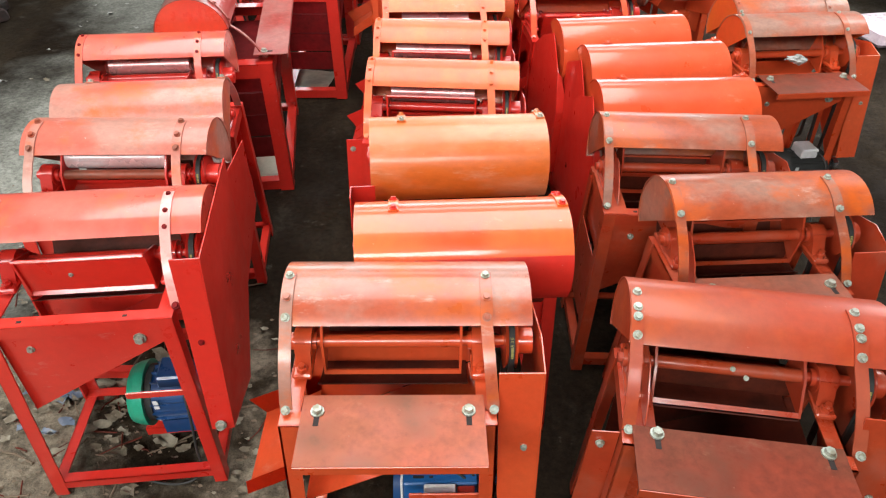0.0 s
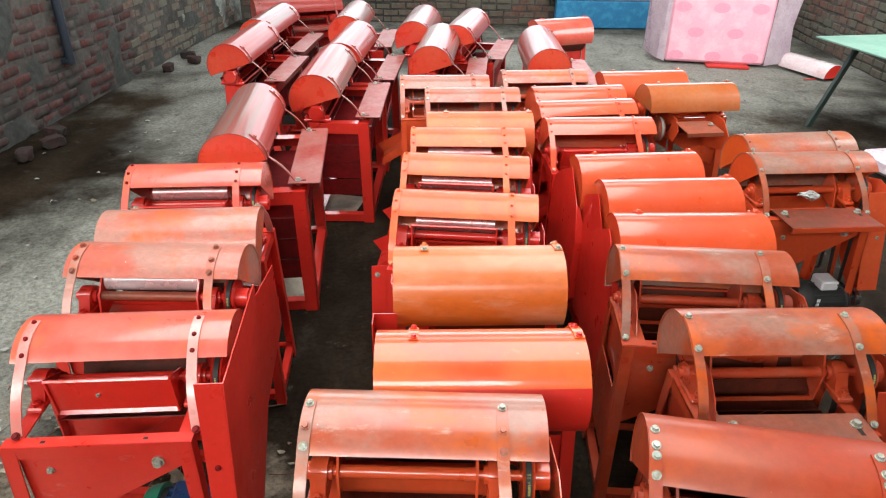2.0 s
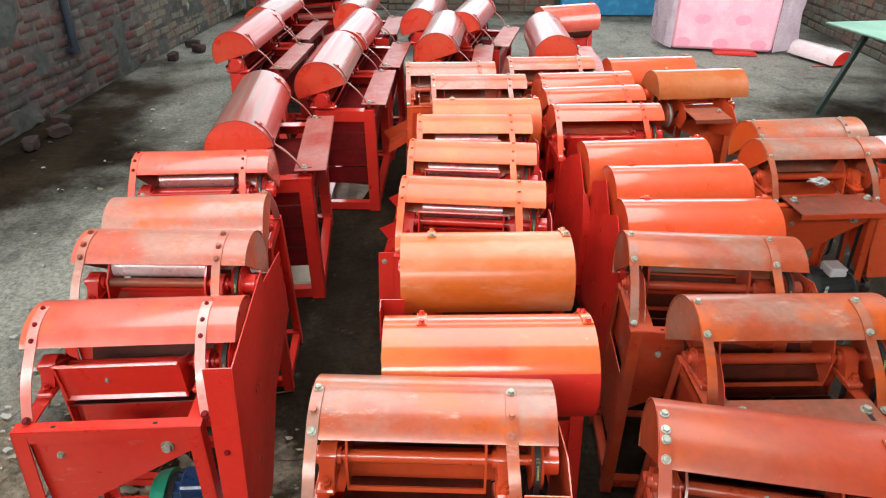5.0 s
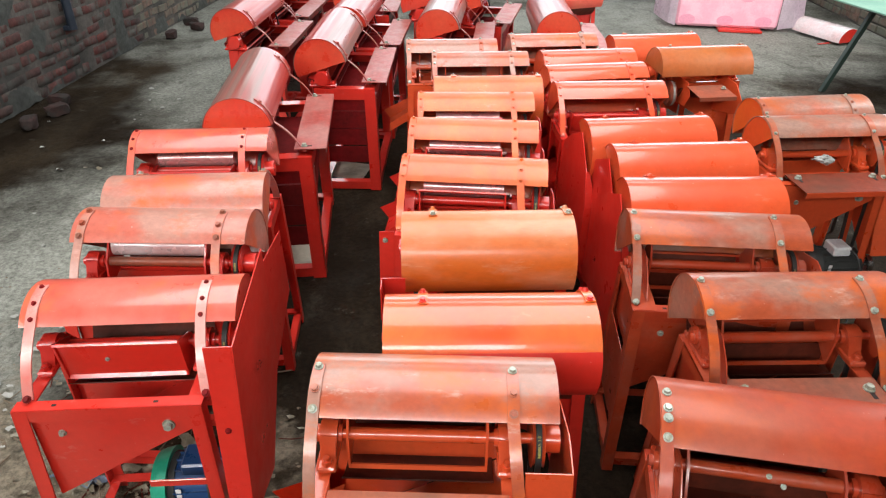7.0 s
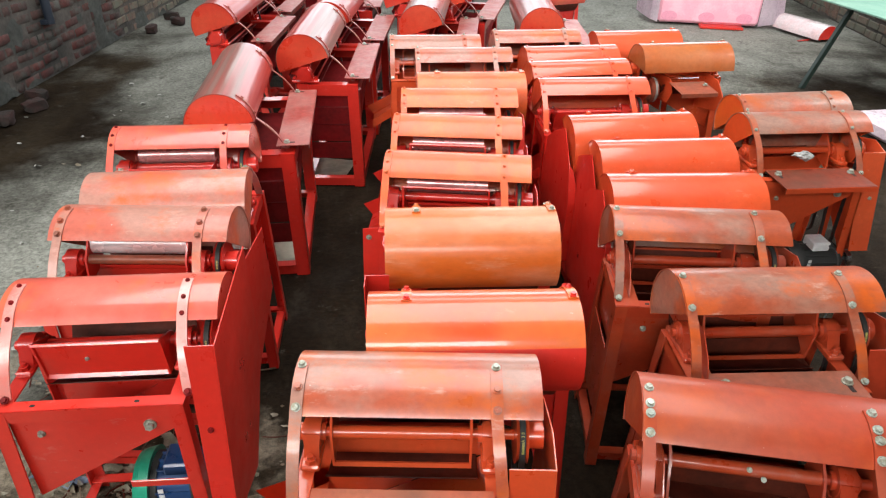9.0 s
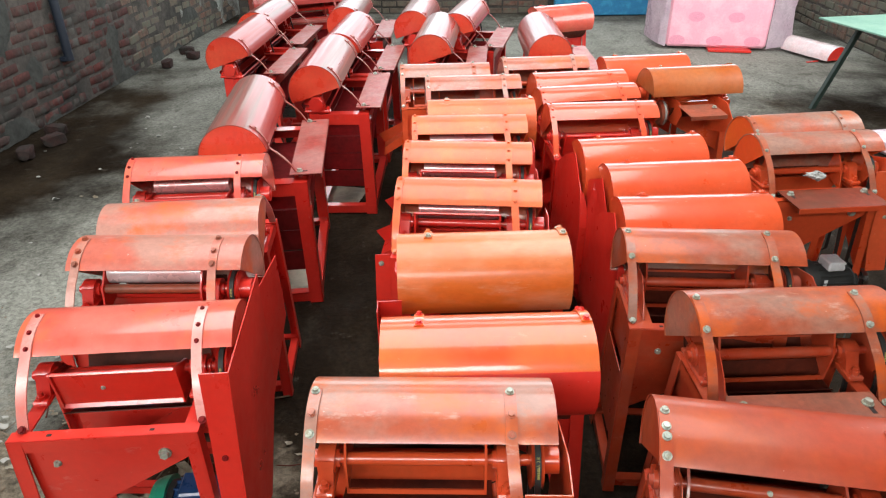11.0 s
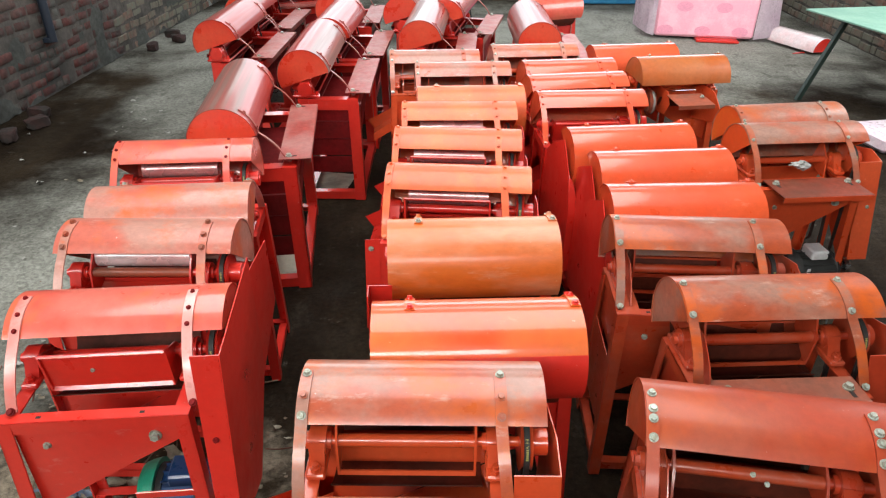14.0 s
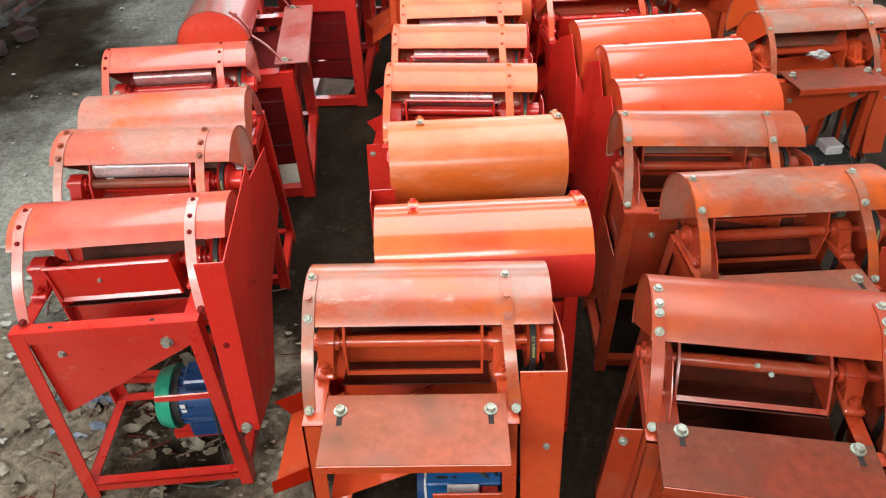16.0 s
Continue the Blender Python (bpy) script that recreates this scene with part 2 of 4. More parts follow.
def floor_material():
    """Concrete with scuffs, sand and fine grit; its dark base and pale stretches hold aisle shade and daylight."""
    m = bpy.data.materials.new("concrete_with_painted_light")
    m.use_nodes = True
    n, link = m.node_tree.nodes, m.node_tree.links.new
    b = n["Principled BSDF"]
    co = n.new("ShaderNodeTexCoord").outputs["Object"]

    def noise_tex(scale, detail=6.0, rough=0.6, stretch=(1, 1, 1)):
        mp = n.new("ShaderNodeMapping")
        mp.inputs["Scale"].default_value = stretch
        link(co, mp.inputs[0])
        t = n.new("ShaderNodeTexNoise")
        t.inputs["Scale"].default_value, t.inputs["Detail"].default_value, t.inputs["Roughness"].default_value = scale, detail, rough
        link(mp.outputs[0], t.inputs["Vector"])
        return t.outputs["Fac"]

    def ramp(src, lo, hi, a=0.0, c=1.0):
        r = n.new("ShaderNodeMapRange")
        r.interpolation_type = 'SMOOTHSTEP'
        for k, v in zip((1, 2, 3, 4), (lo, hi, a, c)):
            r.inputs[k].default_value = v
        link(src, r.inputs[0])
        return r.outputs[0]

    def math_node(op, a, c):
        x = n.new("ShaderNodeMath")
        x.operation = op
        for k, v in enumerate((a, c)):
            if isinstance(v, float):
                x.inputs[k].default_value = v
            else:
                link(v, x.inputs[k])
        return x.outputs[0]

    def blend(fac, a, c):
        x = n.new("ShaderNodeMix")
        x.data_type = 'RGBA'
        link(fac, x.inputs[0])
        for sock, v in ((x.inputs[6], a), (x.inputs[7], c)):
            if isinstance(v, tuple):
                sock.default_value = (*v, 1)
            else:
                link(v, sock)
        return x.outputs[2]

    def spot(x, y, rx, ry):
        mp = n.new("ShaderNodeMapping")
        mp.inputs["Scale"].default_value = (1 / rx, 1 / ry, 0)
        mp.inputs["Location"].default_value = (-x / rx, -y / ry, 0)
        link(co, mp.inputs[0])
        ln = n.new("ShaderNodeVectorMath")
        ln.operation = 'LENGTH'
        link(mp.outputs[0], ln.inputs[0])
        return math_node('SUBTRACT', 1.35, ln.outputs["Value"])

    # pale spots put the brighter lit stretches of floor into its colour
    lit_floor = math_node('MAXIMUM', spot(2.7, 8.7, 3.0, 2.5), math_node('MAXIMUM', spot(-2.5, 8.9, 1.9, 2.4), math_node('MAXIMUM', spot(-1.8, 3.9, 0.4, 1.3), math_node('MAXIMUM', spot(-2.35, 6.0, 0.7, 1.3), math_node('SUBTRACT', spot(-2.2, 2.9, 1.0, 1.7), 0.12)))))
    lit_floor = math_node('ADD', lit_floor, ramp(noise_tex(0.9), 0.3, 0.7, -0.4, 0.4))
    # base kept near black to hold the shade of the aisles
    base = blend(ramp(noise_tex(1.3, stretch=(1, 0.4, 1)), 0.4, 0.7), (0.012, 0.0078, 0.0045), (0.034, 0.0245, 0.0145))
    base = blend(ramp(lit_floor, -0.05, 1.0), base, (0.245, 0.25, 0.215))
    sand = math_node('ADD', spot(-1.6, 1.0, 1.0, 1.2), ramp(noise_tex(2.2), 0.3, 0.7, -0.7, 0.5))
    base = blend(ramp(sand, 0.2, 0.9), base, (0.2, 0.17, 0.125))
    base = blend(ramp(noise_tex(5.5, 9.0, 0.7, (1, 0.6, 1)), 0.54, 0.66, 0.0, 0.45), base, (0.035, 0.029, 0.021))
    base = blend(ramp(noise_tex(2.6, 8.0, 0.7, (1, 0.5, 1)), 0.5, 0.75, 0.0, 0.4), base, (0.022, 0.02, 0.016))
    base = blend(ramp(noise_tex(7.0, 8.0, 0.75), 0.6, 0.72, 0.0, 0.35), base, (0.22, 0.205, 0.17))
    g = ramp(noise_tex(38.0, 8.0, 0.85), 0.3, 0.7, 0.45, 1.55)
    cc = n.new("ShaderNodeCombineColor")
    for k in range(3):
        link(g, cc.inputs[k])
    x = n.new("ShaderNodeMix")
    x.data_type, x.blend_type = 'RGBA', 'MULTIPLY'
    x.inputs[0].default_value = 1.0
    link(base, x.inputs[6])
    link(cc.outputs[0], x.inputs[7])
    link(x.outputs[2], b.inputs["Base Color"])
    link(ramp(noise_tex(3.0), 0.3, 0.7, 0.6, 0.9), b.inputs["Roughness"])
    bp = n.new("ShaderNodeBump")
    bp.inputs["Strength"].default_value, bp.inputs["Distance"].default_value = 0.9, 0.01
    link(noise_tex(16.0, 9.0, 0.75), bp.inputs["Height"])
    link(bp.outputs[0], b.inputs["Normal"])
    b.inputs["Specular IOR Level"].default_value = 0.06
    return m


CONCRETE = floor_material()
MORTAR = shader("grey_mortar", (0.078, 0.068, 0.058), 0.92, second=(0.035, 0.033, 0.028), mix_scale=1.6, grain=22, grain_amount=0.4, bump=0.6, bump_scale=40, placed=True)
PLASTER = shader("stained_plaster", (0.058, 0.062, 0.054), 0.92, second=(0.035, 0.037, 0.032), mix_scale=3.2, mix_lo=0.38, mix_hi=0.6, grain=20, grain_amount=0.45, bump=0.6, bump_scale=30, placed=True)
LIME = shader("worn_lime_wash", (0.26, 0.285, 0.26), 0.92, second=(0.1, 0.09, 0.08), mix_scale=3.6, mix_lo=0.4, mix_hi=0.6, grain=20, grain_amount=0.4, bump=0.5, bump_scale=30, placed=True)
BRICK = shader("red_brick", (0.088, 0.02, 0.016), 0.92, second=(0.055, 0.036, 0.03), mix_scale=2.6, mix_lo=0.38, mix_hi=0.6, grain=26, grain_amount=0.45, bump=0.6, bump_scale=60, dirt=(0.07, 0.068, 0.058), dirt_lo=0.5, dirt_hi=0.6, dirt_scale=4.2, placed=True, vary=0.3)
LOOSE = shader("dark_loose_brick", (0.035, 0.014, 0.011), 0.95, second=(0.02, 0.017, 0.014), mix_scale=7.0, grain_amount=0.4, bump=0.6, bump_scale=50)
BRICK_FAR = shader("pale_far_brick", (0.145, 0.07, 0.05), 0.92, second=(0.12, 0.1, 0.075), mix_scale=1.6, mix_lo=0.4, mix_hi=0.6, grain=14, grain_amount=0.4, bump=0.5, bump_scale=60, dirt=(0.12, 0.12, 0.09), dirt_lo=0.44, dirt_hi=0.56, dirt_scale=2.6, placed=True)
SHEET = shader("grey_roof_sheet", (0.06, 0.06, 0.058), 0.75)
TABLE_GREEN = shader("pale_green_tabletop", (0.17, 0.32, 0.25), 0.6, second=(0.21, 0.36, 0.28), grain_amount=0.1)
LEG_GREEN = shader("dark_green_steel", (0.022, 0.04, 0.032), 0.5)
PINK = shader("pink_foam", (0.86, 0.40, 0.49), 0.7, second=(0.88, 0.5, 0.57), mix_scale=5.0, grain_amount=0.06)
PINK_DARK = shader("pink_print", (0.78, 0.32, 0.42), 0.7)
BLUE_FOAM = shader("blue_foam", (0.03, 0.25, 0.5), 0.7, second=(0.05, 0.35, 0.6), mix_scale=12)
BAG = shader("thin_white_film", (0.26, 0.26, 0.24), 0.3, second=(0.4, 0.4, 0.38), mix_scale=30.0, bump=0.3, bump_scale=60)
FILM = shader("clear_wrap", (0.8, 0.7, 0.75), 0.3, second=(0.68, 0.55, 0.62), mix_scale=5.0, mix_lo=0.35, mix_hi=0.65, grain_amount=0.12, bump=0.6, bump_scale=14)
LEAF = shader("dry_leaf", (0.15, 0.125, 0.085), 0.85, second=(0.3, 0.28, 0.215), mix_scale=14)
CHIP = shader("brown_chip", (0.16, 0.12, 0.08), 0.85)
PATCH_PALE = shader("pale_patch_sheet", (0.5, 0.46, 0.36), 0.8, second=(0.36, 0.33, 0.27), mix_scale=8)
SCRAP = shader("grey_paper", (0.33, 0.33, 0.3), 0.8)
BLUE_GREY = shader("blue_grey_pipe_paint", (0.013, 0.02, 0.032), 0.5)


# ---- mesh helpers ----
def box(bm, x0, x1, y0, y1, z0, z1, bevel=0.0):
    r = bmesh.ops.create_cube(bm, size=1.0, matrix=Matrix.Translation(((x0 + x1) / 2, (y0 + y1) / 2, (z0 + z1) / 2)) @ Matrix.Diagonal((x1 - x0, y1 - y0, z1 - z0, 1)))
    if bevel:
        es = list({e for v in r["verts"] for e in v.link_edges})
        bmesh.ops.bevel(bm, geom=es, offset=bevel, segments=1, affect='EDGES')
    return bm


def cyl(bm, a, b, r, r2=None, seg=20):
    a, b = Vector(a), Vector(b)
    d = b - a
    m = Matrix.Translation((a + b) / 2) @ d.to_track_quat('Z', 'Y').to_matrix().to_4x4()
    bmesh.ops.create_cone(bm, cap_ends=True, segments=seg, radius1=r, radius2=r if r2 is None else r2, depth=d.length, matrix=m)
    return bm


def prism(bm, poly, x0, x1):
    """A (y, z) outline drawn out along x."""
    a = [bm.verts.new((x0, y, z)) for y, z in poly]
    b = [bm.verts.new((x1, y, z)) for y, z in poly]
    k = len(poly)
    bm.faces.new(a)
    bm.faces.new(b[::-1])
    for i in range(k):
        bm.faces.new((a[i], b[i], b[(i + 1) % k], a[(i + 1) % k]))
    bmesh.ops.recalc_face_normals(bm, faces=bm.faces)
    return bm


def slab(bm, pts, normal, thick):
    """A flat sheet with the outline pts, thick along normal."""
    off = Vector(normal).normalized() * thick
    a = [bm.verts.new(p) for p in pts]
    b = [bm.verts.new(Vector(p) + off) for p in pts]
    k = len(pts)
    bm.faces.new(a)
    bm.faces.new(b[::-1])
    for i in range(k):
        bm.faces.new((a[i], b[i], b[(i + 1) % k], a[(i + 1) % k]))
    bmesh.ops.recalc_face_normals(bm, faces=bm.faces)
    return bm


def arc(cy, cz, r, a0, a1, steps):
    return [(cy + r * math.cos(radians(a0 + (a1 - a0) * i / steps)), cz + r * math.sin(radians(a0 + (a1 - a0) * i / steps))) for i in range(steps + 1)]


def smooth_sides(bm, limit=35):
    for f in bm.faces:
        f.smooth = True
    for e in bm.edges:
        if len(e.link_faces) == 2 and e.calc_face_angle(0) > radians(limit):
            e.smooth = False
    return bm


MESHES = {}


def finish(name, bm, material):
    me = bpy.data.meshes.new(name)
    smooth_sides(bm).to_mesh(me)
    bm.free()
    me.materials.append(material)
    return me


def part(name, bm, material, parent, label=""):
    ob = new(name, finish(name, bm, material) if isinstance(bm, bmesh.types.BMesh) else bm)
    ob.parent = parent
    if label:
        ob["label"] = label
    return ob


def shared(key, name, build, material, parent, label="", m=None):
    """A part whose mesh is made once for all alike parts of one paint."""
    k = (key, material.name)
    if k not in MESHES:
        MESHES[k] = finish(name, build(bmesh.new()), material)
    ob = part(name, MESHES[k], material, parent, label)
    if m is not None:
        ob.matrix_local = m
    return ob


def thing(name, m, label, category, group=""):
    ob = new(name)
    ob.empty_display_size = 0.1
    ob.matrix_world = m
    return tagged(ob, label, category, group)


# ---- threshers ----
class Small:
    """The short thresher: y = 0 is the front edge of its hood, its front looks along -y."""
    key, x0, x1 = "short", -0.28, 0.28
    fx0, fx1, fy0, fy1, rail = -0.278, 0.2, -0.135, 0.15, 0.68
    cy, cz, r, a0, a1 = 0.125, 0.745, 0.14, 141.0, -34.0
    shaft = (0.07, 0.73)
    rotor, rx0, rx1 = 0.095, -0.2, 0.125
    straps = (-0.265, 0.178)
    plate, bolt_y = (-0.228, 0.172, -0.247, -0.066, 0.698), -0.111


class Long:
    """The long thresher with a flatter hood."""
    key, x0, x1 = "long", -0.43, 0.44
    fx0, fx1, fy0, fy1, rail = -0.44, 0.40, -0.165, 0.20, 0.665
    cy, cz, r, a0, a1 = 0.153, 0.80, 0.156, 172.0, -28.0
    shaft = (0.15, 0.745)
    rotor, rx0, rx1 = 0.11, -0.33, 0.3
    straps = (-0.38, 0.36)
    plate, bolt_y = (-0.42, 0.38, -0.235, -0.085, 0.70), -0.13


class Raised(Small):
    """A short thresher whose hood is tipped over to the front, open at its back."""
    key = "raised"
    cz, a0, a1 = 0.75, 172.0, 2.0


class Inset(Small):
    """A short thresher whose straps stand in from the hood's ends."""
    key, straps = "inset", (-0.248, 0.19)


class Askew(Small):
    """A short thresher with a wider feed plate."""
    key, straps = "askew", (-0.265, 0.194)
    plate = (-0.258, 0.176, -0.247, -0.094, 0.698)


def angle_bar(bm, a, b, w, t, d1, d2):
    """An L-section from a to b whose two flanges lie along d1 and d2."""
    a, b, d1, d2 = Vector(a), Vector(b), Vector(d1), Vector(d2)
    for p, q in ((d1, d2), (d2, d1)):
        pts = [a, a + p * w, b + p * w, b]
        slab(bm, pts, q, t)
    return bm


def bolt_mesh(bm):
    bmesh.ops.create_cone(bm, cap_ends=True, segments=12, radius1=0.0105, radius2=0.0105, depth=0.003, matrix=Matrix.Translation((0, 0, 0.0015)))
    bmesh.ops.create_cone(bm, cap_ends=True, segments=6, radius1=0.008, radius2=0.0072, depth=0.007, matrix=Matrix.Translation((0, 0, 0.0062)))
    return bm


def bolt_at(parent, p, normal, material, size=1.0, name="bolt"):
    m = Matrix.Translation(p) @ Vector(normal).to_track_quat('Z', 'Y').to_matrix().to_4x4() @ Matrix.Diagonal((size, size, size, 1))
    return shared("bolt", name, bolt_mesh, material, parent, m=m)


def motor_of(root, K, body_paint, end_paint, box_paint, shift=(0, 0, 0)):
    mo = part("motor", cyl(bmesh.new(), (0.0, 0.02, 0.22), (0.19, 0.02, 0.22), 0.082, seg=32), body_paint, root, "electric motor on a cross rail")
    def fin(bm):
        return slab(bm, [(0.02, 0.08, 0), (0.17, 0.08, 0), (0.17, 0.091, 0), (0.02, 0.091, 0)], (0, 0, 1), 0.004)
    for i in range(16):
        shared("fin", "cooling_fin", fin, body_paint, mo, m=Matrix.Translation((0, 0.02, 0.22)) @ Matrix.Rotation(radians(i * 22.5), 4, 'X'))
    bm = cyl(bmesh.new(), (-0.028, 0.02, 0.22), (0.002, 0.02, 0.22), 0.098, 0.104, seg=36)
    cyl(bm, (-0.046, 0.02, 0.22), (-0.028, 0.02, 0.22), 0.09, 0.098, seg=36)
    part("end_shield", bm, end_paint, mo)
    bm = cyl(bmesh.new(), (0.19, 0.02, 0.22), (0.215, 0.02, 0.22), 0.086, 0.06, seg=32)
    cyl(bm, (0.2, 0.02, 0.22), (0.29, 0.02, 0.22), 0.012)
    part("fan_cover", bm, body_paint, mo)
    part("terminal_box", box(bmesh.new(), 0.05, 0.13, -0.04, 0.05, 0.30, 0.345, 0.006), box_paint, mo)
    bm = cyl(bmesh.new(), (0.255, 0.02, 0.22), (0.28, 0.02, 0.22), 0.04, seg=24)
    part("motor_pulley", bm, STEEL, mo)
    part("gap_ring", cyl(bmesh.new(), (0.0, 0.02, 0.22), (0.022, 0.02, 0.22), 0.088, seg=32), RUBBER, mo)
    part("paper_sticker", box(bmesh.new(), 0.03, 0.045, -0.064, -0.061, 0.235, 0.27), WHITE, mo, "white paper sticker")
    mo.location = shift
    part("mounting_foot", box(box(bmesh.new(), 0.03, 0.16, -0.05, -0.02, 0.1, 0.16), 0.03, 0.16, 0.06, 0.09, 0.1, 0.16), body_paint, mo)
    cable = bpy.data.curves.new("cable", 'CURVE')
    cable.dimensions, cable.bevel_depth, cable.bevel_resolution = '3D', 0.004, 2
    sp = cable.splines.new('NURBS')
    way = ((0.12, -0.03, 0.33), (0.14, -0.09, 0.34), (0.15, -0.12, 0.22), (0.13, -0.13, 0.08), (0.16, -0.15, 0.012), (0.08, -0.2, 0.01), (-0.02, -0.16, 0.012))
    sp.points.add(len(way) - 1)
    for p, c in zip(sp.points, way):
        p.co = (*c, 1)
    sp.use_endpoint_u = True
    cable.materials.append(RUBBER)
    ob = new("cable", cable)
    ob.parent = mo
    return mo


def thresher(label, cx, cy, yaw, paint, hood_paint=None, K=Small, plate=True, motor=None, bolts=GALV, panel=True, spout=True, guard="low", turn=243, closed=False, drum=None, shade_band=False, plate_paint=None, strap_paint=None, side=False, cheek=False, cap_paint=None, rotor_paint=None, heads=3, group="threshers standing in rows"):
    """One thresher with its hood's axis centred over (cx, cy); yaw 0 looks along -y."""
    hood_paint = hood_paint or paint
    m = pose(cx, cy, 0, 0, 0, yaw) @ pose(0, -K.cy, 0)
    root = thing("thresher", m, label, "thresher", group)
    x0, x1, y0, y1, zr = K.fx0, K.fx1, K.fy0, K.fy1, K.rail
    # inner sheets take darker colours that hold the shade inside
    inner = CRIMSON if K is Long else SHADE_AND_SCRAP if paint is DEEP else paint
    k, w = K.key, 0.066 if K is Long else 0.038
    splay = 0.012 if K is Long else 0.042
    # frame of angle iron
    for i, (x, y) in enumerate(((x0, y0), (x1, y0), (x0, y1), (x1, y1))):
        dx, dy = (1 if x == x0 else -1), (1 if y == y0 else -1)
        shared((k, "leg", i), "leg", lambda bm: angle_bar(bm, (x - dx * 0.018, y - dy * splay, 0), (x, y, zr - 0.003), w, 0.005, (dx, 0, 0), (0, dy, 0)), paint, root)
    for zz, ww, nm, ox, oy in ((zr, w, "top_rail", 0.0, 0.0), (0.06, 0.05 if K is Long else 0.032, "bottom_rail", 0.0165, splay - 0.004)):
        xa, xb, ya, yb = x0 - ox, x1 + ox, y0 - oy, y1 + oy
        for j, (a, b, d) in enumerate((((xa, ya, zz), (xb, ya, zz), (0, 1, 0)), ((xa, yb, zz), (xb, yb, zz), (0, -1, 0)),
                                       ((xa + .005, ya + .005, zz - .004), (xa + .005, yb - .005, zz - .004), (1, 0, 0)), ((xb - .005, ya + .005, zz - .004), (xb - .005, yb - .005, zz - .004), (-1, 0, 0)))):
            shared((k, nm, j), nm, lambda bm: angle_bar(bm, a, b, ww, 0.005, (0, 0, -1), d), paint, root)
    for j, y in enumerate((-0.03, 0.075)):
        shared((k, "motor_rail", j), "motor_rail", lambda bm: angle_bar(bm, (x1 - 0.24, y, 0.1), (x1 - 0.01, y, 0.1), 0.03, 0.004, (0, 0, -1), (0, 1, 0)), paint, root)
    if cy < 2:
        shared((k, "motor_bar"), "motor_bar", lambda bm: box(bm, x1 - 0.2, x1 - 0.006, y0 + 0.008, y0 + 0.014, 0.365, 0.39, 0.002), paint, root)
    if K is Long:
        # panel of boards between the legs at the near end, shade put into their dark red
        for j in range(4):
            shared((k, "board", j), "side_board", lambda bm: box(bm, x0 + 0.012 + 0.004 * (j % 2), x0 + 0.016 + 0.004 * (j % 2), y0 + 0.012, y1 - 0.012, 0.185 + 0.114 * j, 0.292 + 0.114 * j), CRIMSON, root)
    # sheet chute inside, its front panel and its spout
    for j, x in enumerate((x0 + 0.1, x1 - 0.12)):
        shared("rail_hole", "rail_hole", lambda bm: box(bm, -0.006, 0.006, -0.004, 0.004, 0, 0.0008), DARK, root, m=Matrix.Translation((x, y0 + 0.02, zr + 0.0002)))
    if panel is True:
        bolt_at(root, (x0 + 0.1, y0 + 0.012, zr - 0.09), (0, -1, 0), GALV, 1.0)
        bolt_at(root, (x1 - 0.1, y0 + 0.012, zr - 0.075), (0, -1, 0), GALV, 1.6)
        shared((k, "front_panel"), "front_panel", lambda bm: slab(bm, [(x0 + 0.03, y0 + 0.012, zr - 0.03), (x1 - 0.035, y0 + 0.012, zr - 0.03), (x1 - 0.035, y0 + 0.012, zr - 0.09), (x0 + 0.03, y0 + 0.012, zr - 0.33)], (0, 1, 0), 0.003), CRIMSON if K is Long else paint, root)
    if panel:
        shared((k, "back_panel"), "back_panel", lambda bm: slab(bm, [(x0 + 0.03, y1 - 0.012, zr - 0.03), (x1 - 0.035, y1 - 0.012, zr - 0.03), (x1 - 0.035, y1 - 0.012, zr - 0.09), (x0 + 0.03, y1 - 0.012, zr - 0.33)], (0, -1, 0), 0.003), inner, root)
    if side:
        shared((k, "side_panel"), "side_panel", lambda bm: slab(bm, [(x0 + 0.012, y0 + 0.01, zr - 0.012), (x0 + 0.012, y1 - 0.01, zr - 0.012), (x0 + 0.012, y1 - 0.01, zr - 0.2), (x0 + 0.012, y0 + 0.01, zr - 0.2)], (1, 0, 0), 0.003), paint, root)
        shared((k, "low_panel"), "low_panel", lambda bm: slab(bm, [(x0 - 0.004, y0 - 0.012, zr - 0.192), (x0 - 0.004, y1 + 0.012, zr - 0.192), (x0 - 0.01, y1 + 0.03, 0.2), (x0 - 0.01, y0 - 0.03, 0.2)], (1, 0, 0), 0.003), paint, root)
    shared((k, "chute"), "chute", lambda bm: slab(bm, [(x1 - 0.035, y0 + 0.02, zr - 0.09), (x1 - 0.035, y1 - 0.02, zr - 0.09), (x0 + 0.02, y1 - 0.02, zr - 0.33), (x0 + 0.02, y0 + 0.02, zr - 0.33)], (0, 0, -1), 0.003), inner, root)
    if spout:
        def spout_mesh(bm):
            # an open channel that slopes out to the side between two lips
            xa, za, xb, zb = x0 + 0.04, zr - 0.205, x0 - 0.12, zr - 0.3
            ya, yb = y0 + 0.02, y1 - 0.02
            v = [bm.verts.new(p) for p in ((xa, yb, za + 0.06), (xb - 0.04, yb, zb + 0.055), (xb, yb, zb), (xb, ya, zb), (xb + 0.005, ya, zb + 0.055), (xa, ya, za + 0.055), (xa, yb, za), (xa, ya, za))]
            for f in ((0, 1, 2, 6), (6, 2, 3, 7), (7, 3, 4, 5)):
                bm.faces.new([v[i] for i in f])
            bmesh.ops.solidify(bm, geom=list(bm.faces), thickness=0.003)
            return bm

        def flange_mesh(bm):
            return slab(bm, [(x0 - 0.004, y0 + 0.03, zr - 0.0), (x0 - 0.062, y0 + 0.03, zr - 0.005), (x0 - 0.075, y0 + 0.03, zr - 0.42), (x0 - 0.004, y0 + 0.03, zr - 0.42)], (0, 1, 0), 0.003)
        if spout == "flange":
            fl = shared((k, "flange"), "side_flange", flange_mesh, paint, root)
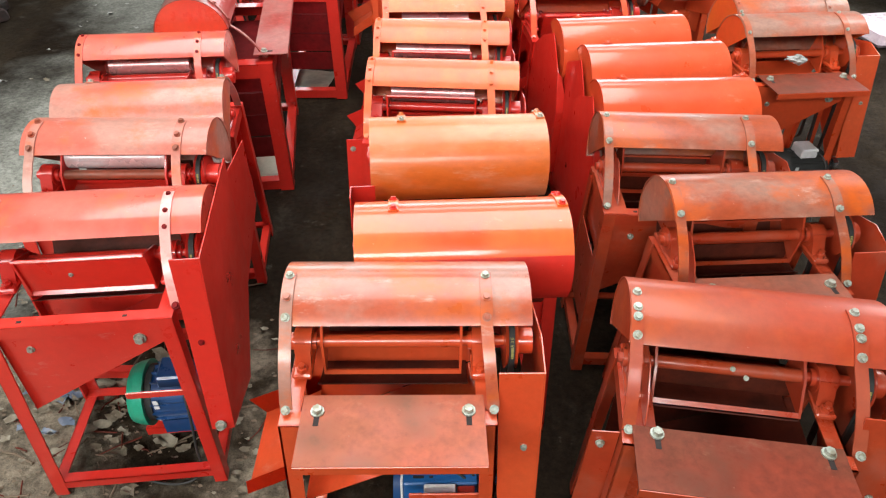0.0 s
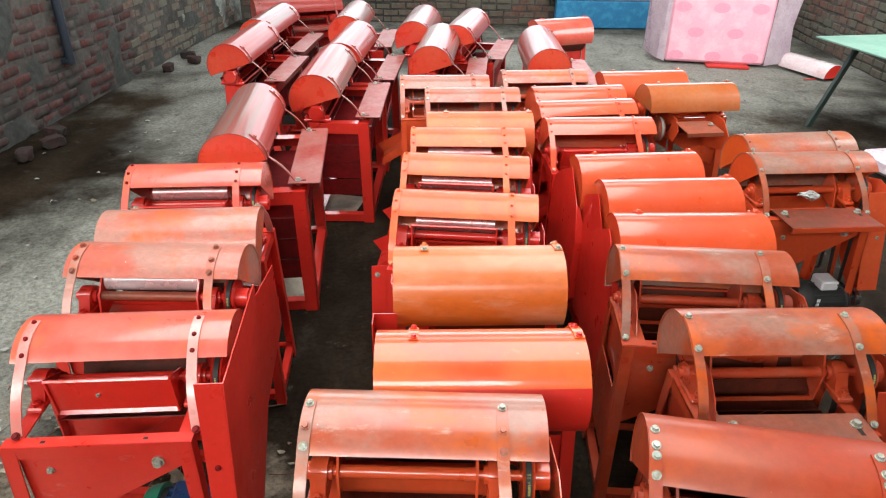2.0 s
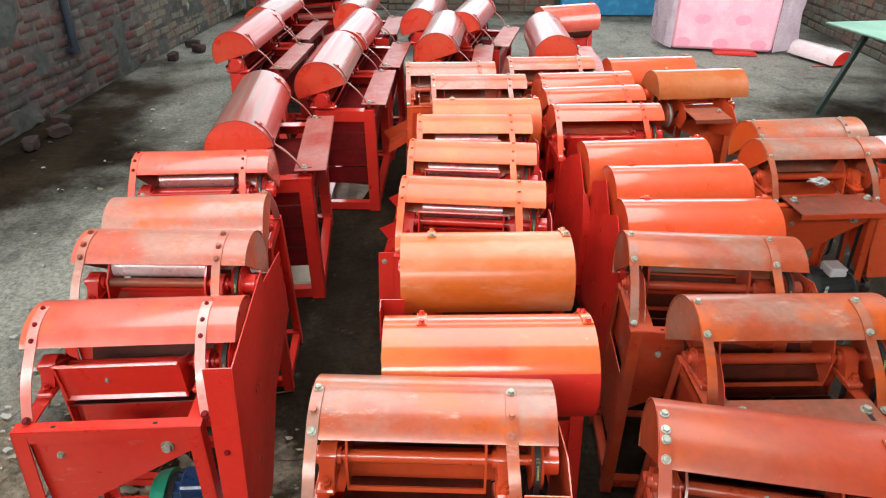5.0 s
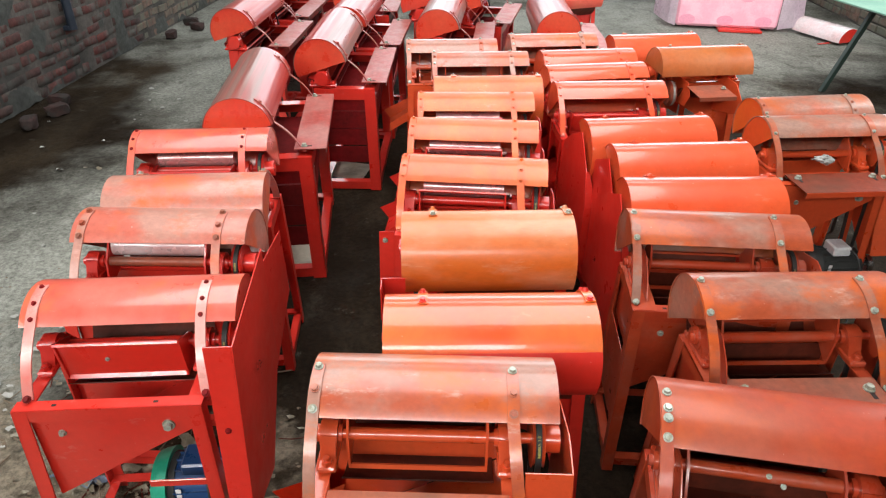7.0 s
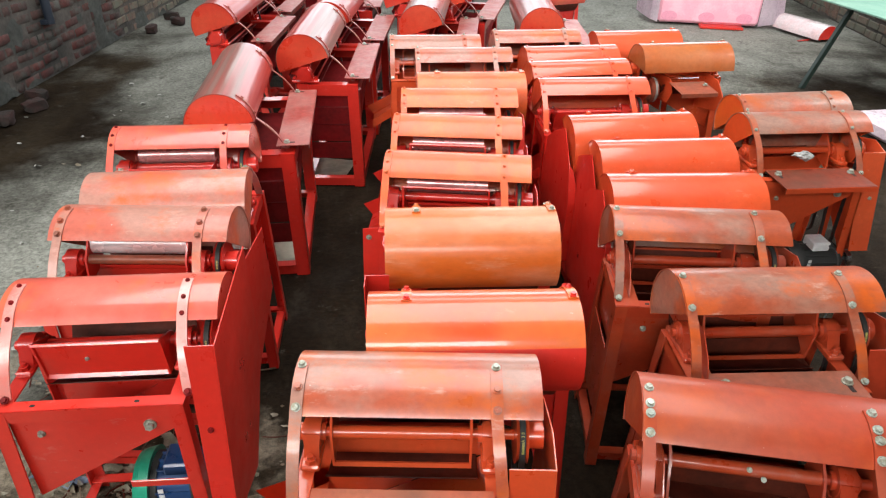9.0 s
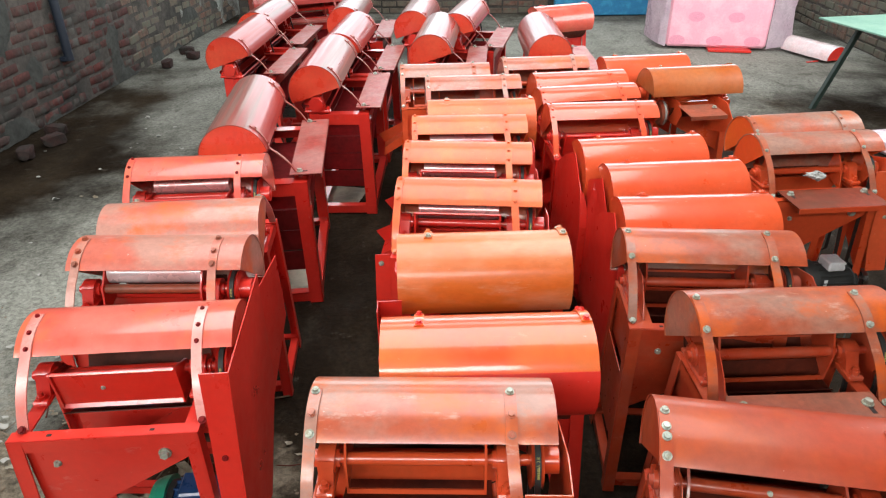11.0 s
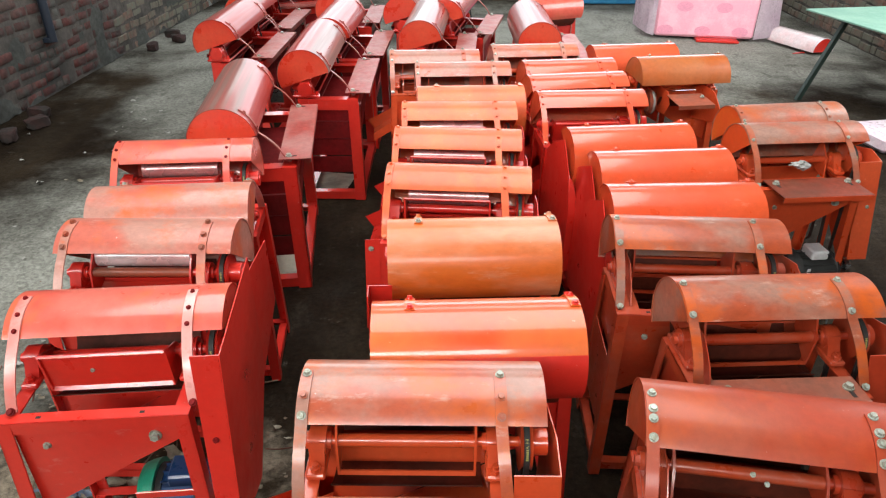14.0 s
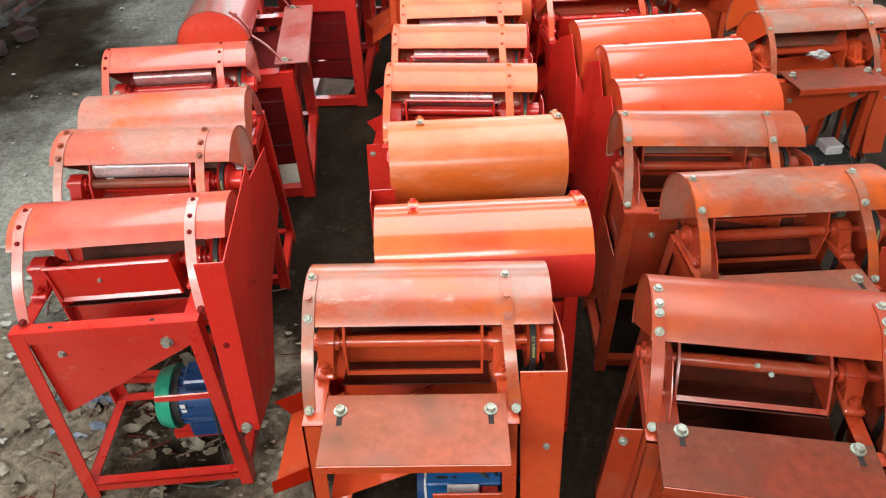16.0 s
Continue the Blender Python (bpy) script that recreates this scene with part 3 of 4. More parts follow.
            bolt_at(fl, (x0 - 0.04, y0 + 0.029, zr - 0.04), (0, -1, 0), GALV)
        else:
            shared((k, "spout"), "spout", spout_mesh, paint, root)
    if cheek:
        # sheet beside the rotor, behind the bearing
        shared((k, "cheek"), "cheek_plate", lambda bm: slab(bm, [(x0 + 0.048, -0.09, zr + 0.004), (x0 + 0.048, 0.235, zr + 0.004), (x0 + 0.048, 0.235, zr + 0.09), (x0 + 0.048, 0.17, zr + 0.112), (x0 + 0.048, 0.0, zr + 0.112), (x0 + 0.048, -0.06, zr + 0.06)], (1, 0, 0), 0.003), paint, root)
        shared((k, "deck"), "deck_plate", lambda bm: box(bm, x0 + 0.004, x0 + 0.075, y0 + 0.004, y1 - 0.004, zr + 0.0003, zr + 0.0018), paint, root)
    # concave under the rotor, its shade put into a dark colour
    sy, sz = K.shaft
    rr = K.rotor
    co = 0.0 if K is Long else 0.05
    shared((k, "concave"), "concave", lambda bm: prism(bm, arc(sy + co, sz - 0.02, rr + co * 0.6, 225, 345, 14) + arc(sy + co, sz - 0.02, rr + co * 0.6 + 0.003, 345, 225, 14), K.rx0 - 0.02, K.rx1 + 0.02), CRIMSON if K is Long else SHADE_AND_SCRAP, root)
    # rotor: a pipe on the shaft, two end plates and bars at three corners, the first two joined by a sheet on some
    ro = shared((k, "rotor"), "rotor", lambda bm: cyl(bm, (K.rx0 - 0.004, sy, sz), (K.rx1 + 0.004, sy, sz), 0.0155, seg=24), rotor_paint or paint, root)

    def corner(j, r=rr):
        a = radians(turn + 90 * j)
        return sy + r * math.cos(a), sz + r * math.sin(a)
    for j, x in enumerate((K.rx0, K.rx1)):
        shared((k, "end_plate", j, turn), "end_plate", lambda bm: prism(bm, [corner(0), corner(1), corner(2), corner(3, 0.025)], x - 0.003, x + 0.003), paint, ro)
    for j in range(3):
        y_, z_ = corner(j)
        y2, z2 = corner(j, rr - 0.012)
        n_ = (0, -(z_ - z2), y_ - y2)
        shared((k, "bar", j, turn, closed), "beater_bar", lambda bm: slab(bm, [(K.rx0, y2, z2), (K.rx1, y2, z2), (K.rx1, y_, z_), (K.rx0, y_, z_)], n_, 0.006), paint, ro)
    if closed:
        (ya, za), (yb, zb) = corner(0, rr - 0.012), corner(1, rr - 0.012)
        shared((k, "sheet", turn), "rotor_sheet", lambda bm: slab(bm, [(K.rx0, ya, za), (K.rx1, ya, za), (K.rx1, yb, zb), (K.rx0, yb, zb)], (0, 1, 0.5), 0.003), paint, ro)
        bolt_at(ro, ((K.rx0 + K.rx1) / 2 - 0.04, (ya + yb) / 2 - 0.001, (za + zb) / 2), (0, -(za - zb), -(yb - ya)) if za > zb else (0, -1, 0), GALV, 0.6)
    shared((k, "shaft"), "shaft", lambda bm: cyl(bm, (x0 - 0.005, sy, sz), (x1 + 0.095, sy, sz), 0.0125, seg=16), paint, root)
    for j, x in enumerate((x0 + 0.035, x1 - 0.03)):
        def block(bm):
            zz = zr + 0.002
            box(bm, x - 0.022, x + 0.022, sy - 0.08, sy + 0.08, zz, zz + 0.016, 0.004)
            prism(bm, [(sy - 0.055, zz + 0.012), (sy + 0.055, zz + 0.012), (sy + 0.03, sz + 0.02), (sy - 0.03, sz + 0.02)], x - 0.018, x + 0.018)
            cyl(bm, (x - (0.045 if K is Long else 0.02), sy, sz - (0.02 if K is Long else 0)), (x + 0.02, sy, sz - (0.02 if K is Long else 0)), 0.042 if K is Long else 0.034, seg=24)
            cyl(bm, (x - 0.03, sy, sz), (x + 0.03, sy, sz), 0.021, seg=20)
            for d in (-0.064, 0.064):
                cyl(bm, (x, sy + d, zz), (x, sy + d, zz + 0.038), 0.0075, seg=10)
                cyl(bm, (x, sy + d, zz + 0.014), (x, sy + d, zz + 0.028), 0.0125, seg=6)
            return bm
        shared((k, "bearing", j), "bearing_block", block, paint, root)
    px = x1 + 0.04

    def pulley(bm):
        for a, b, r1, r2 in ((-0.014, -0.005, 0.066, 0.058), (-0.005, 0.005, 0.057, 0.057), (0.005, 0.014, 0.058, 0.066)):
            cyl(bm, (px + a, sy, sz), (px + b, sy, sz), r1, r2, seg=32)
        cyl(bm, (px + 0.014, sy, sz), (px + 0.052, sy, sz), 0.032, seg=24)
        return bm
    shared((k, "pulley"), "pulley", pulley, paint, root)

    def belt(bm):
        top, low = arc(sy, sz, 0.068, 0, 180, 16), arc(0.02, 0.22, 0.044, 180, 360, 16)
        top2, low2 = arc(sy, sz, 0.059, 0, 180, 16), arc(0.02, 0.22, 0.036, 180, 360, 16)
        outer, inner = top + low, top2 + low2
        q = len(outer)
        for xx in (px - 0.0065, px + 0.0065):
            for loop in (outer, inner):
                for y, z in loop:
                    bm.verts.new((xx, y, z))
        bm.verts.ensure_lookup_table()
        v = bm.verts
        for i in range(q):
            j2 = (i + 1) % q
            for a, b in ((0, q), (q, 3 * q), (3 * q, 2 * q), (2 * q, 0)):
                bm.faces.new((v[a + i], v[a + j2], v[b + j2], v[b + i]))
        bmesh.ops.recalc_face_normals(bm, faces=bm.faces)
        return bm
    be = shared((k, "belt"), "drive_belt", belt, RUBBER, root, "black rubber drive belt")

    def marks(bm):
        for i, (a, n) in enumerate(((150, 3), (154, 4), (158, 3), (162, 4), (166, 3), (170, 4))):
            y, z = sy + 0.069 * math.cos(radians(a)), sz + 0.069 * math.sin(radians(a))
            mm = Matrix.Translation((px, y, z)) @ Matrix.Rotation(radians(a - 90), 4, 'X') @ Matrix.Diagonal((0.0055, 0.0009 * n, 0.001, 1))
            bmesh.ops.create_cube(bm, size=1.0, matrix=mm)
        return bm
    shared((k, "print"), "belt_print", marks, YELLOW, be)
    # hood: curved sheet with two end caps and two straps
    a0, a1, hr = K.a0, K.a1, K.r
    ho = shared((k, "hood"), "hood", lambda bm: prism(bm, arc(K.cy, K.cz, hr, a0, a1, 30) + arc(K.cy, K.cz, hr - 0.003, a1, a0, 30), K.x0, K.x1), hood_paint, root)
    for j, x in enumerate((K.x0 + 0.003, K.x1 - 0.006)):
        shared((k, "cap", j), "end_cap", lambda bm: prism(bm, arc(K.cy, K.cz, hr - 0.0035, a0 - 1, a1 + 1, 30), x, x + 0.003), cap_paint or (CAP if K is Long else hood_paint), ho)
    # red band laid over the lower hood paints its darker, unlit reflection
    if shade_band:
        shared((k, "shade_band"), "back_skirt", lambda bm: prism(bm, arc(K.cy, K.cz, hr + 0.0025, 30, a1, 12) + arc(K.cy, K.cz, hr + 0.0005, a1, 30, 12), K.x0, K.x1), paint, ho)
    if drum:
        shared((k, "drum"), "drum", lambda bm: cyl(bm, (K.rx0 + 0.006, sy + 0.05, sz + 0.034), (K.rx1 - 0.006, sy + 0.05, sz + 0.034), 0.036, seg=40), drum, root, "pale pipe inside the hood with painted shine")
    top = a0 - 50 if K is Long else 104 if yaw > 90 and cy > 2 else 88
    for j, x in enumerate(K.straps):
        def strap(bm):
            foot = (y0 + 0.04, zr + 0.004)
            edge = (K.cy + (hr + 0.001) * math.cos(radians(a0)), K.cz + (hr + 0.001) * math.sin(radians(a0)))
            mid = [(foot[0] + (edge[0] - foot[0]) * u - 0.012 * math.sin(math.pi * u), foot[1] + (edge[1] - foot[1]) * u + 0.008 * math.sin(math.pi * u)) for u in (0, 0.2, 0.4, 0.6, 0.8)]
            line = mid + arc(K.cy, K.cz, hr + 0.001, a0, top, 8)
            back = [(y - 0.0045 * ny, z + 0.0045 * nz) for (y, z), ny, nz in ((p, 0.75, 0.66) for p in mid)] + arc(K.cy, K.cz, hr + 0.0055, a0, top, 8)
            sw = 0.009 if K is Long else 0.0135
            prism(bm, line + back[::-1], x - sw, x + sw)
            if j == 1 and K is not Long:
                for v in bm.verts:
                    v.co.x += 0.016 * max(0.0, min(1.0, (edge[1] - v.co.z) / (edge[1] - foot[1])))
            return bm
        st = shared((k, "strap", j), "strap", strap, strap_paint or (DUSTY if K is Long else hood_paint), root)
        spots = {2: (a0 - 8, top + 4), 3: (a0 - 8, a0 - 26, top + 4), 4: (a0 - 8, a0 - 24, a0 - 33, top + 4)}[heads] if K is not Long else (a0 - 10, a0 - 40)
        for q, a in enumerate(spots):
            c, s = math.cos(radians(a)), math.sin(radians(a))
            coat = hood_paint if heads == 3 and bolts is GALV and (q == 1 or (q == 0 and j == 1)) else bolts
            bolt_at(st, (x, K.cy + (hr + 0.005) * c, K.cz + (hr + 0.005) * s), (0, c, s), coat, 0.65 if bolts is CRIMSON else 1.0 if cy < 2 else 0.8)
        bolt_at(st, (x + (0.016 if j == 1 and K is not Long else 0), y0 + 0.034, zr + 0.01), (0, -0.6, 0.8), bolts)
    # feed plate
    if plate:
        u0, u1, v0, v1, pz = K.plate
        pl = shared((k, "plate"), "feed_plate", lambda bm: prism(bm, [(v1, pz), (v0, pz), (v0, pz - 0.022), (v0 + 0.004, pz - 0.022), (v0 + 0.004, pz - 0.004), (v1, pz - 0.004)], u0, u1), plate_paint or (DUSTY if K is Long else WORN), root, "dusty worn feed plate")
        if K is not Long:
            part("front_lip", box(bmesh.new(), u0 + 0.001, u1 - 0.001, v0 - 0.003, v0 - 0.0006, pz - 0.024, pz - 0.001), paint, pl)
        for x in (u0 + (0.05 if K is Askew else 0.035), u1 - 0.035):
            bolt_at(pl, (x, K.bolt_y, pz), (0, 0, 1), GALV, 1.45)
            shared("slot", "slot", lambda bm: box(bm, -0.006, 0.006, -0.03, 0, 0, 0.0008), DARK, pl, m=Matrix.Translation((x, K.bolt_y - 0.007, pz)))
    # belt guard: an outer sheet with a folded front edge
    if guard:
        gx, gz = (0.298 if guard == "back" else x1 + 0.103), 0.735
        prof = {"tall": [(-0.125, gz + 0.125), (0.30, gz + 0.15), (0.29, gz - 0.25), (0.03, gz - 0.49), (-0.225, gz - 0.405)],
                "low": [(-0.066, gz + 0.033), (0.02, gz + 0.06), (0.17, gz + 0.02), (0.2, gz - 0.30), (0.0, gz - 0.5), (-0.175, gz - 0.405)],
                "back": [(-0.1, gz - 0.03), (0.0, gz + 0.04), (0.15, gz + 0.108), (0.266, gz - 0.02), (0.305, gz - 0.19), (0.285, gz - 0.5), (0.03, gz - 0.56), (-0.2, gz - 0.4)],
                "rear": [(-0.03, gz - 0.035), (0.06, gz - 0.01), (0.32, gz - 0.025), (0.34, gz - 0.3), (0.02, gz - 0.47), (-0.15, gz - 0.405)],
                "short": [(-0.13, gz + 0.06), (-0.07, gz + 0.06), (-0.09, gz - 0.4), (-0.2, gz - 0.4)]}[guard]
        p, q = prof[0], prof[-1]
        fw = 0.1 if guard == "low" else 0.03 if guard == "rear" else 0.07
        gu = shared((k, "guard", guard), "belt_guard", lambda bm: prism(bm, prof, gx, gx + 0.003), paint, root)
        shared((k, "fold", guard), "folded_edge", lambda bm: slab(bm, [(gx - fw, *p), (gx - 0.0005, *p), (gx - 0.0005, *q), (gx - fw + 0.012, *q)], (0, 1, 0.2), 0.003), paint, gu)
        if guard == "back":
            # the edge folded in against the hood's end
            a, b, c = prof[3], prof[4], prof[5]
            for j, pts in enumerate(([(gx - 0.0005, *a), (gx - 0.0005, *b), (gx - 0.05, *b), (gx - 0.014, 0.276, gz - 0.04)], [(gx - 0.0005, *b), (gx - 0.0005, *c), (gx - 0.08, *c), (gx - 0.05, *b)])):
                shared((k, "back_fold", j), "folded_edge", lambda bm: slab(bm, pts, (0, -1, 0), 0.003), paint, gu)
        if guard == "tall":
            bolt_at(gu, (gx - 0.03, prof[-1][0] - 0.002, prof[-1][1] + 0.02), (0, -1, 0.2), GALV, 1.5)
        bolt_at(gu, (gx - 0.035, prof[0][0] * 0.55 + prof[-1][0] * 0.45 - 0.001, prof[0][1] * 0.55 + prof[-1][1] * 0.45), (0, -1, 0.2), bolts, 0.8)
    if motor:
        motor_of(root, K, *motor)
    return root


L_RED = "red painted thresher with a rounded hood on steel legs"
L_FADED = "thresher with a faded dusty orange hood and bolted straps"
L_ORANGE = "orange painted thresher with its rounded back turned outward"
L_ORED = "thresher with a glossy orange-red rounded hood"
L_LONG = "long red thresher with a shiny hood and dusty feed plate"

# column beside the wall side
thresher("red thresher with an open front and a blue motor", -0.918, 1.43, 6.8, RED, SALMON, K=Inset, plate=False, motor=(BLUE, GREEN, BLUE), bolts=CRIMSON, guard="tall", turn=142, closed=True, spout=False, strap_paint=STRAP_GLARE)
thresher(L_FADED, -1.012, 1.84, 2.4, RED, PINKISH, K=Inset, plate=False, spout=False, guard="rear", drum=BARE_DRUM, bolts=WORN, rotor_paint=WORN)
thresher("thresher with a faded orange hood, its back turned outward", -1.05, 2.11, 187.5, RED, PINKISH, plate=False, guard="", spout=False)
thresher(L_RED, -1.165, 2.56, 7, RED, SALMON, plate=False, spout=False, bolts=CRIMSON, guard="", drum=DRUM_GLARE, turn=160)
# middle column
first = thresher("orange thresher with a worn feed plate and zinc bolts", -0.08, 1.14, 1.6, ORANGE_RED, FADED, motor=(BLUE, BLUE, BLUE), panel="back", plate_paint=BRUSHED, turn=255)
thresher("glossy red thresher with its rounded back turned outward", 0.048, 1.409, 184.7, RED, GOLDEN, plate=False, bolts=RED, guard="short", shade_band=True, spout=False, side=True)
thresher(L_ORANGE, 0.039, 1.891, 185, RED, ORANGE, plate=False, guard="", spout=False, side=True)
thresher(L_ORED, -0.012, 2.341, -2, RED, AMBER, plate=False, bolts=AMBER, drum=DRUM_GLARE, turn=130, spout="flange")
thresher(L_ORED, -0.022, 2.755, -1, RED, AMBER, plate=False, bolts=AMBER, drum=DRUM_GLARE, turn=130)
thresher(L_ORED, -0.023, 3.13, 3.5, RED, AMBER, plate=False, bolts=AMBER, drum=DRUM_GLARE, turn=130)
thresher(L_ORED, 0.035, 3.402, 185.5, RED, AMBER, plate=False, guard="", spout=False, drum=DRUM_GLARE)
thresher(L_ORED, -0.014, 3.88, 6, ORANGE_RED, FADED, plate=False)
thresher(L_FADED, -0.192, 4.162, 6, ORANGE_RED, FADED, plate=False)
# control box, label block and wires on the motor of the first one
cb = part("control_box", box(bmesh.new(), -0.018, 0.175, -0.075, 0.03, 0.27, 0.352, 0.004), BLUE_BOX, first, "bright blue slotted box")
part("edge_strip", box(bmesh.new(), -0.0245, -0.0185, -0.075, 0.03, 0.27, 0.35, 0.001), WHITE, cb)
for y in (-0.004, -0.03, -0.055):
    part("slot", box(bmesh.new(), 0.008, 0.036, y - 0.004, y + 0.004, 0.3522, 0.353), DARK, cb)
    part("slot", box(bmesh.new(), 0.05, 0.06, y - 0.003, y + 0.003, 0.3522, 0.353), DARK, cb)
part("paper_label", box(bmesh.new(), 0.036, 0.118, -0.135, -0.078, 0.27, 0.36, 0.003), WHITE, cb, "white paper label block")
part("tape", box(bmesh.new(), 0.122, 0.166, -0.128, -0.078, 0.27, 0.352, 0.004), CAP, cb)
wire = bpy.data.curves.new("wire", 'CURVE')
wire.dimensions, wire.bevel_depth, wire.bevel_resolution = '3D', 0.0035, 2
for q in range(3):
    sp = wire.splines.new('NURBS')
    way = [(0.135 + 0.028 * math.cos(a + q), -0.03 + 0.03 * math.sin(a + q), 0.36 + 0.012 * q + 0.008 * math.sin(2 * a)) for a in (0, 1, 2, 3, 4, 5)] + [(0.18, -0.07, 0.3)]
    sp.points.add(len(way) - 1)
    for pt, c in zip(sp.points, way):
        pt.co = (*c, 1)
    sp.use_endpoint_u = True
wire.materials.append(RUBBER)
wires = new("wires", wire)
wires.parent = cb
# size printed on the belt of the first one
for be in (o for o in first.children if o.name.startswith("drive_belt")):
    for ch, a in (("A", 145), ("3", 137), ("8", 131)):
        fc = bpy.data.curves.new("belt_size", 'FONT')
        fc.body, fc.size, fc.align_x, fc.align_y = ch, 0.0105, 'CENTER', 'CENTER'
        fc.materials.append(YELLOW)
        mark = new("belt_size", fc)
        mark.parent = be
        mark.matrix_local = Matrix.Translation((Small.fx1 + 0.04, Small.shaft[0] + 0.0694 * math.cos(radians(a)), Small.shaft[1] + 0.0694 * math.sin(radians(a)))) @ Matrix.Rotation(radians(a - 90), 4, 'X') @ Matrix.Rotation(radians(90), 4, 'Z')
for x, y, z in [(-0.091, 0.166, 0.445), (-0.03, 0.149, 0.479), (0.025, 0.135, 0.511)]:
    part("chute_slot", slab(bmesh.new(), [(x - 0.004, y - 0.014, z - 0.0015), (x + 0.004, y - 0.014, z + 0.003), (x + 0.004, y + 0.014, z + 0.003), (x - 0.004, y + 0.014, z - 0.0015)], (0, 0, 1), 0.001), DARK, first)
# next column
askew = thresher("orange-red thresher standing askew with a bolted feed plate", 0.698, 1.066, -6.9, DEEP, EMBER, K=Askew, spout="flange", turn=225, plate_paint=BROWN, cheek=True, heads=4)
for ro in (o for o in askew.children if o.name.startswith("rotor")):
    for x, d in ((-0.03, 0.0), (0.0, 0.012)):
        bolt_at(ro, (x, Small.shaft[0] - 0.011 - d, Small.shaft[1] + 0.011 - d), (0, -0.7, 0.7), GALV, 0.6)
thresher(L_FADED, 0.892, 1.57, 4.7, DEEP, TAWNY, side=True, spout=False, cheek=True, heads=2, turn=262)
thresher(L_FADED, 0.782, 1.932, -1.0, DEEP, TAWNY, side=True, spout=False, plate=False, cheek=True, heads=2, turn=262)
# red bodies on the next three hold the deeper tone of shaded orange-red sheets
thresher(L_ORED, 0.815, 2.208, 184.5, RED, ORANGE_RED, plate=False, bolts=ORANGE_RED, guard="back", spout=False)
thresher(L_ORED, 0.82, 2.54, 187, RED, ORANGE_RED, plate=False, bolts=ORANGE_RED, guard="back", spout=False)
thresher(L_ORED, 0.745, 2.834, 189, RED, ORANGE_RED, plate=False, bolts=ORANGE_RED, guard="back", spout=False)
thresher(L_RED, 0.655, 3.36, 6, RED, ORANGE_RED, plate=False, bolts=ORANGE_RED, guard="", turn=160, closed=True)
thresher(L_RED, 0.626, 3.68, 11, RED, ORANGE_RED, plate=False, bolts=ORANGE_RED, guard="")
thresher(L_RED, 0.62, 3.98, 10, RED, ORANGE_RED, plate=False, bolts=ORANGE_RED, guard="")
thresher(L_FADED, 0.444, 4.352, 8, ORANGE_RED, FADED, plate=False, guard="")
# outer column
thresher("orange thresher with a dusty feed plate and a black motor", 1.535, 2.91, 7, ORANGE_RED, MUTED, cap_paint=GOLDEN, motor=(RUBBER, RUBBER, WHITE, (0.0, -0.125, 0.025)), plate_paint=BROWN, heads=2)
thresher(L_FADED, 1.58, 3.18, 10, ORANGE_RED, MUTED, cap_paint=GOLDEN, plate=False, guard="")
open_back = thresher("orange thresher with its open back and pulley turned outward", 1.312, 4.08, 190, ORANGE_RED, RUST, K=Raised, side=True, plate=False, guard="", spout=False)
pl = part("feed_plate", prism(bmesh.new(), [(0.31, 0.712), (0.49, 0.70), (0.49, 0.678), (0.487, 0.678), (0.487, 0.696), (0.31, 0.708)], -0.08, 0.14), WORN, open_back, "dusty worn feed plate")
bolt_at(pl, (-0.05, 0.38, 0.712), (0, 0, 1), GALV, 1.3)
part("side_plate", slab(bmesh.new(), [(-0.14, 0.14, 0.74), (-0.14, 0.36, 0.73), (-0.14, 0.45, 0.66), (-0.14, 0.40, 0.56), (-0.14, 0.14, 0.5)], (1, 0, 0), 0.004), ORANGE_RED, open_back)
bm = cyl(bmesh.new(), (0.165, 0.2, 0.635), (0.178, 0.2, 0.635), 0.062, 0.078, seg=28)
cyl(bm, (0.196, 0.2, 0.635), (0.209, 0.2, 0.635), 0.078, 0.062, seg=28)
cyl(bm, (0.15, 0.2, 0.635), (0.235, 0.2, 0.635), 0.03, seg=20)
big = part("drive_pulley", bm, WORN, open_back)
part("belt_ring", cyl(bmesh.new(), (0.1785, 0.2, 0.635), (0.1955, 0.2, 0.635), 0.073, seg=28), SCRAP, big, "dusty belt on the pulley")
part("flange", slab(bmesh.new(), [(0.125, 0.1, 0.73), (0.125, 0.3, 0.725), (0.125, 0.345, 0.66), (0.125, 0.3, 0.585), (0.125, 0.1, 0.57)], (1, 0, 0), 0.004), ORANGE_RED, open_back)
thresher(L_ORANGE, 1.092, 4.387, 190, ORANGE_RED, plate=False, guard="", spout=False)
# long threshers, turned sideways


def long_one(x, y, yaw, label=L_LONG, paint=RED, hood=SHEEN_RED):
    """Placed by the middle of its hood's front edge."""
    c = pose(x, y, 0, 0, 0, yaw) @ Vector((0, Long.cy, 0))
    return thresher(label, c.x, c.y, yaw, paint, hood, K=Long, bolts=DUSTY, guard="", spout=False, group="long threshers turned sideways")


long_one(-1.01, 3.22, 99)
long_one(-0.82, 4.27, 92.5)
long_one(-1.60, 5.05, 91)
long_one(-0.82, 5.16, 90)
long_one(-1.68, 6.0, 90)
long_one(-1.75, 6.75, 28)
long_one(-0.99, 6.25, 92)
long_one(-0.15, 5.12, 88)
long_one(-0.36, 6.05, 88)
long_one(0.05, 5.9, 81)
long_one(0.66, 5.12, 92)
thresher("red thresher standing askew at the end of the rows", 0.759, 6.314, 205, RED, SALMON, plate=False, spout=False, bolts=RED, guard="", group="long threshers turned sideways")


# ---- building ----
def setting(name, bm, material, label, category):
    ob = new(name, finish(name, bm, material))
    return tagged(ob, label, category, kind="structure")


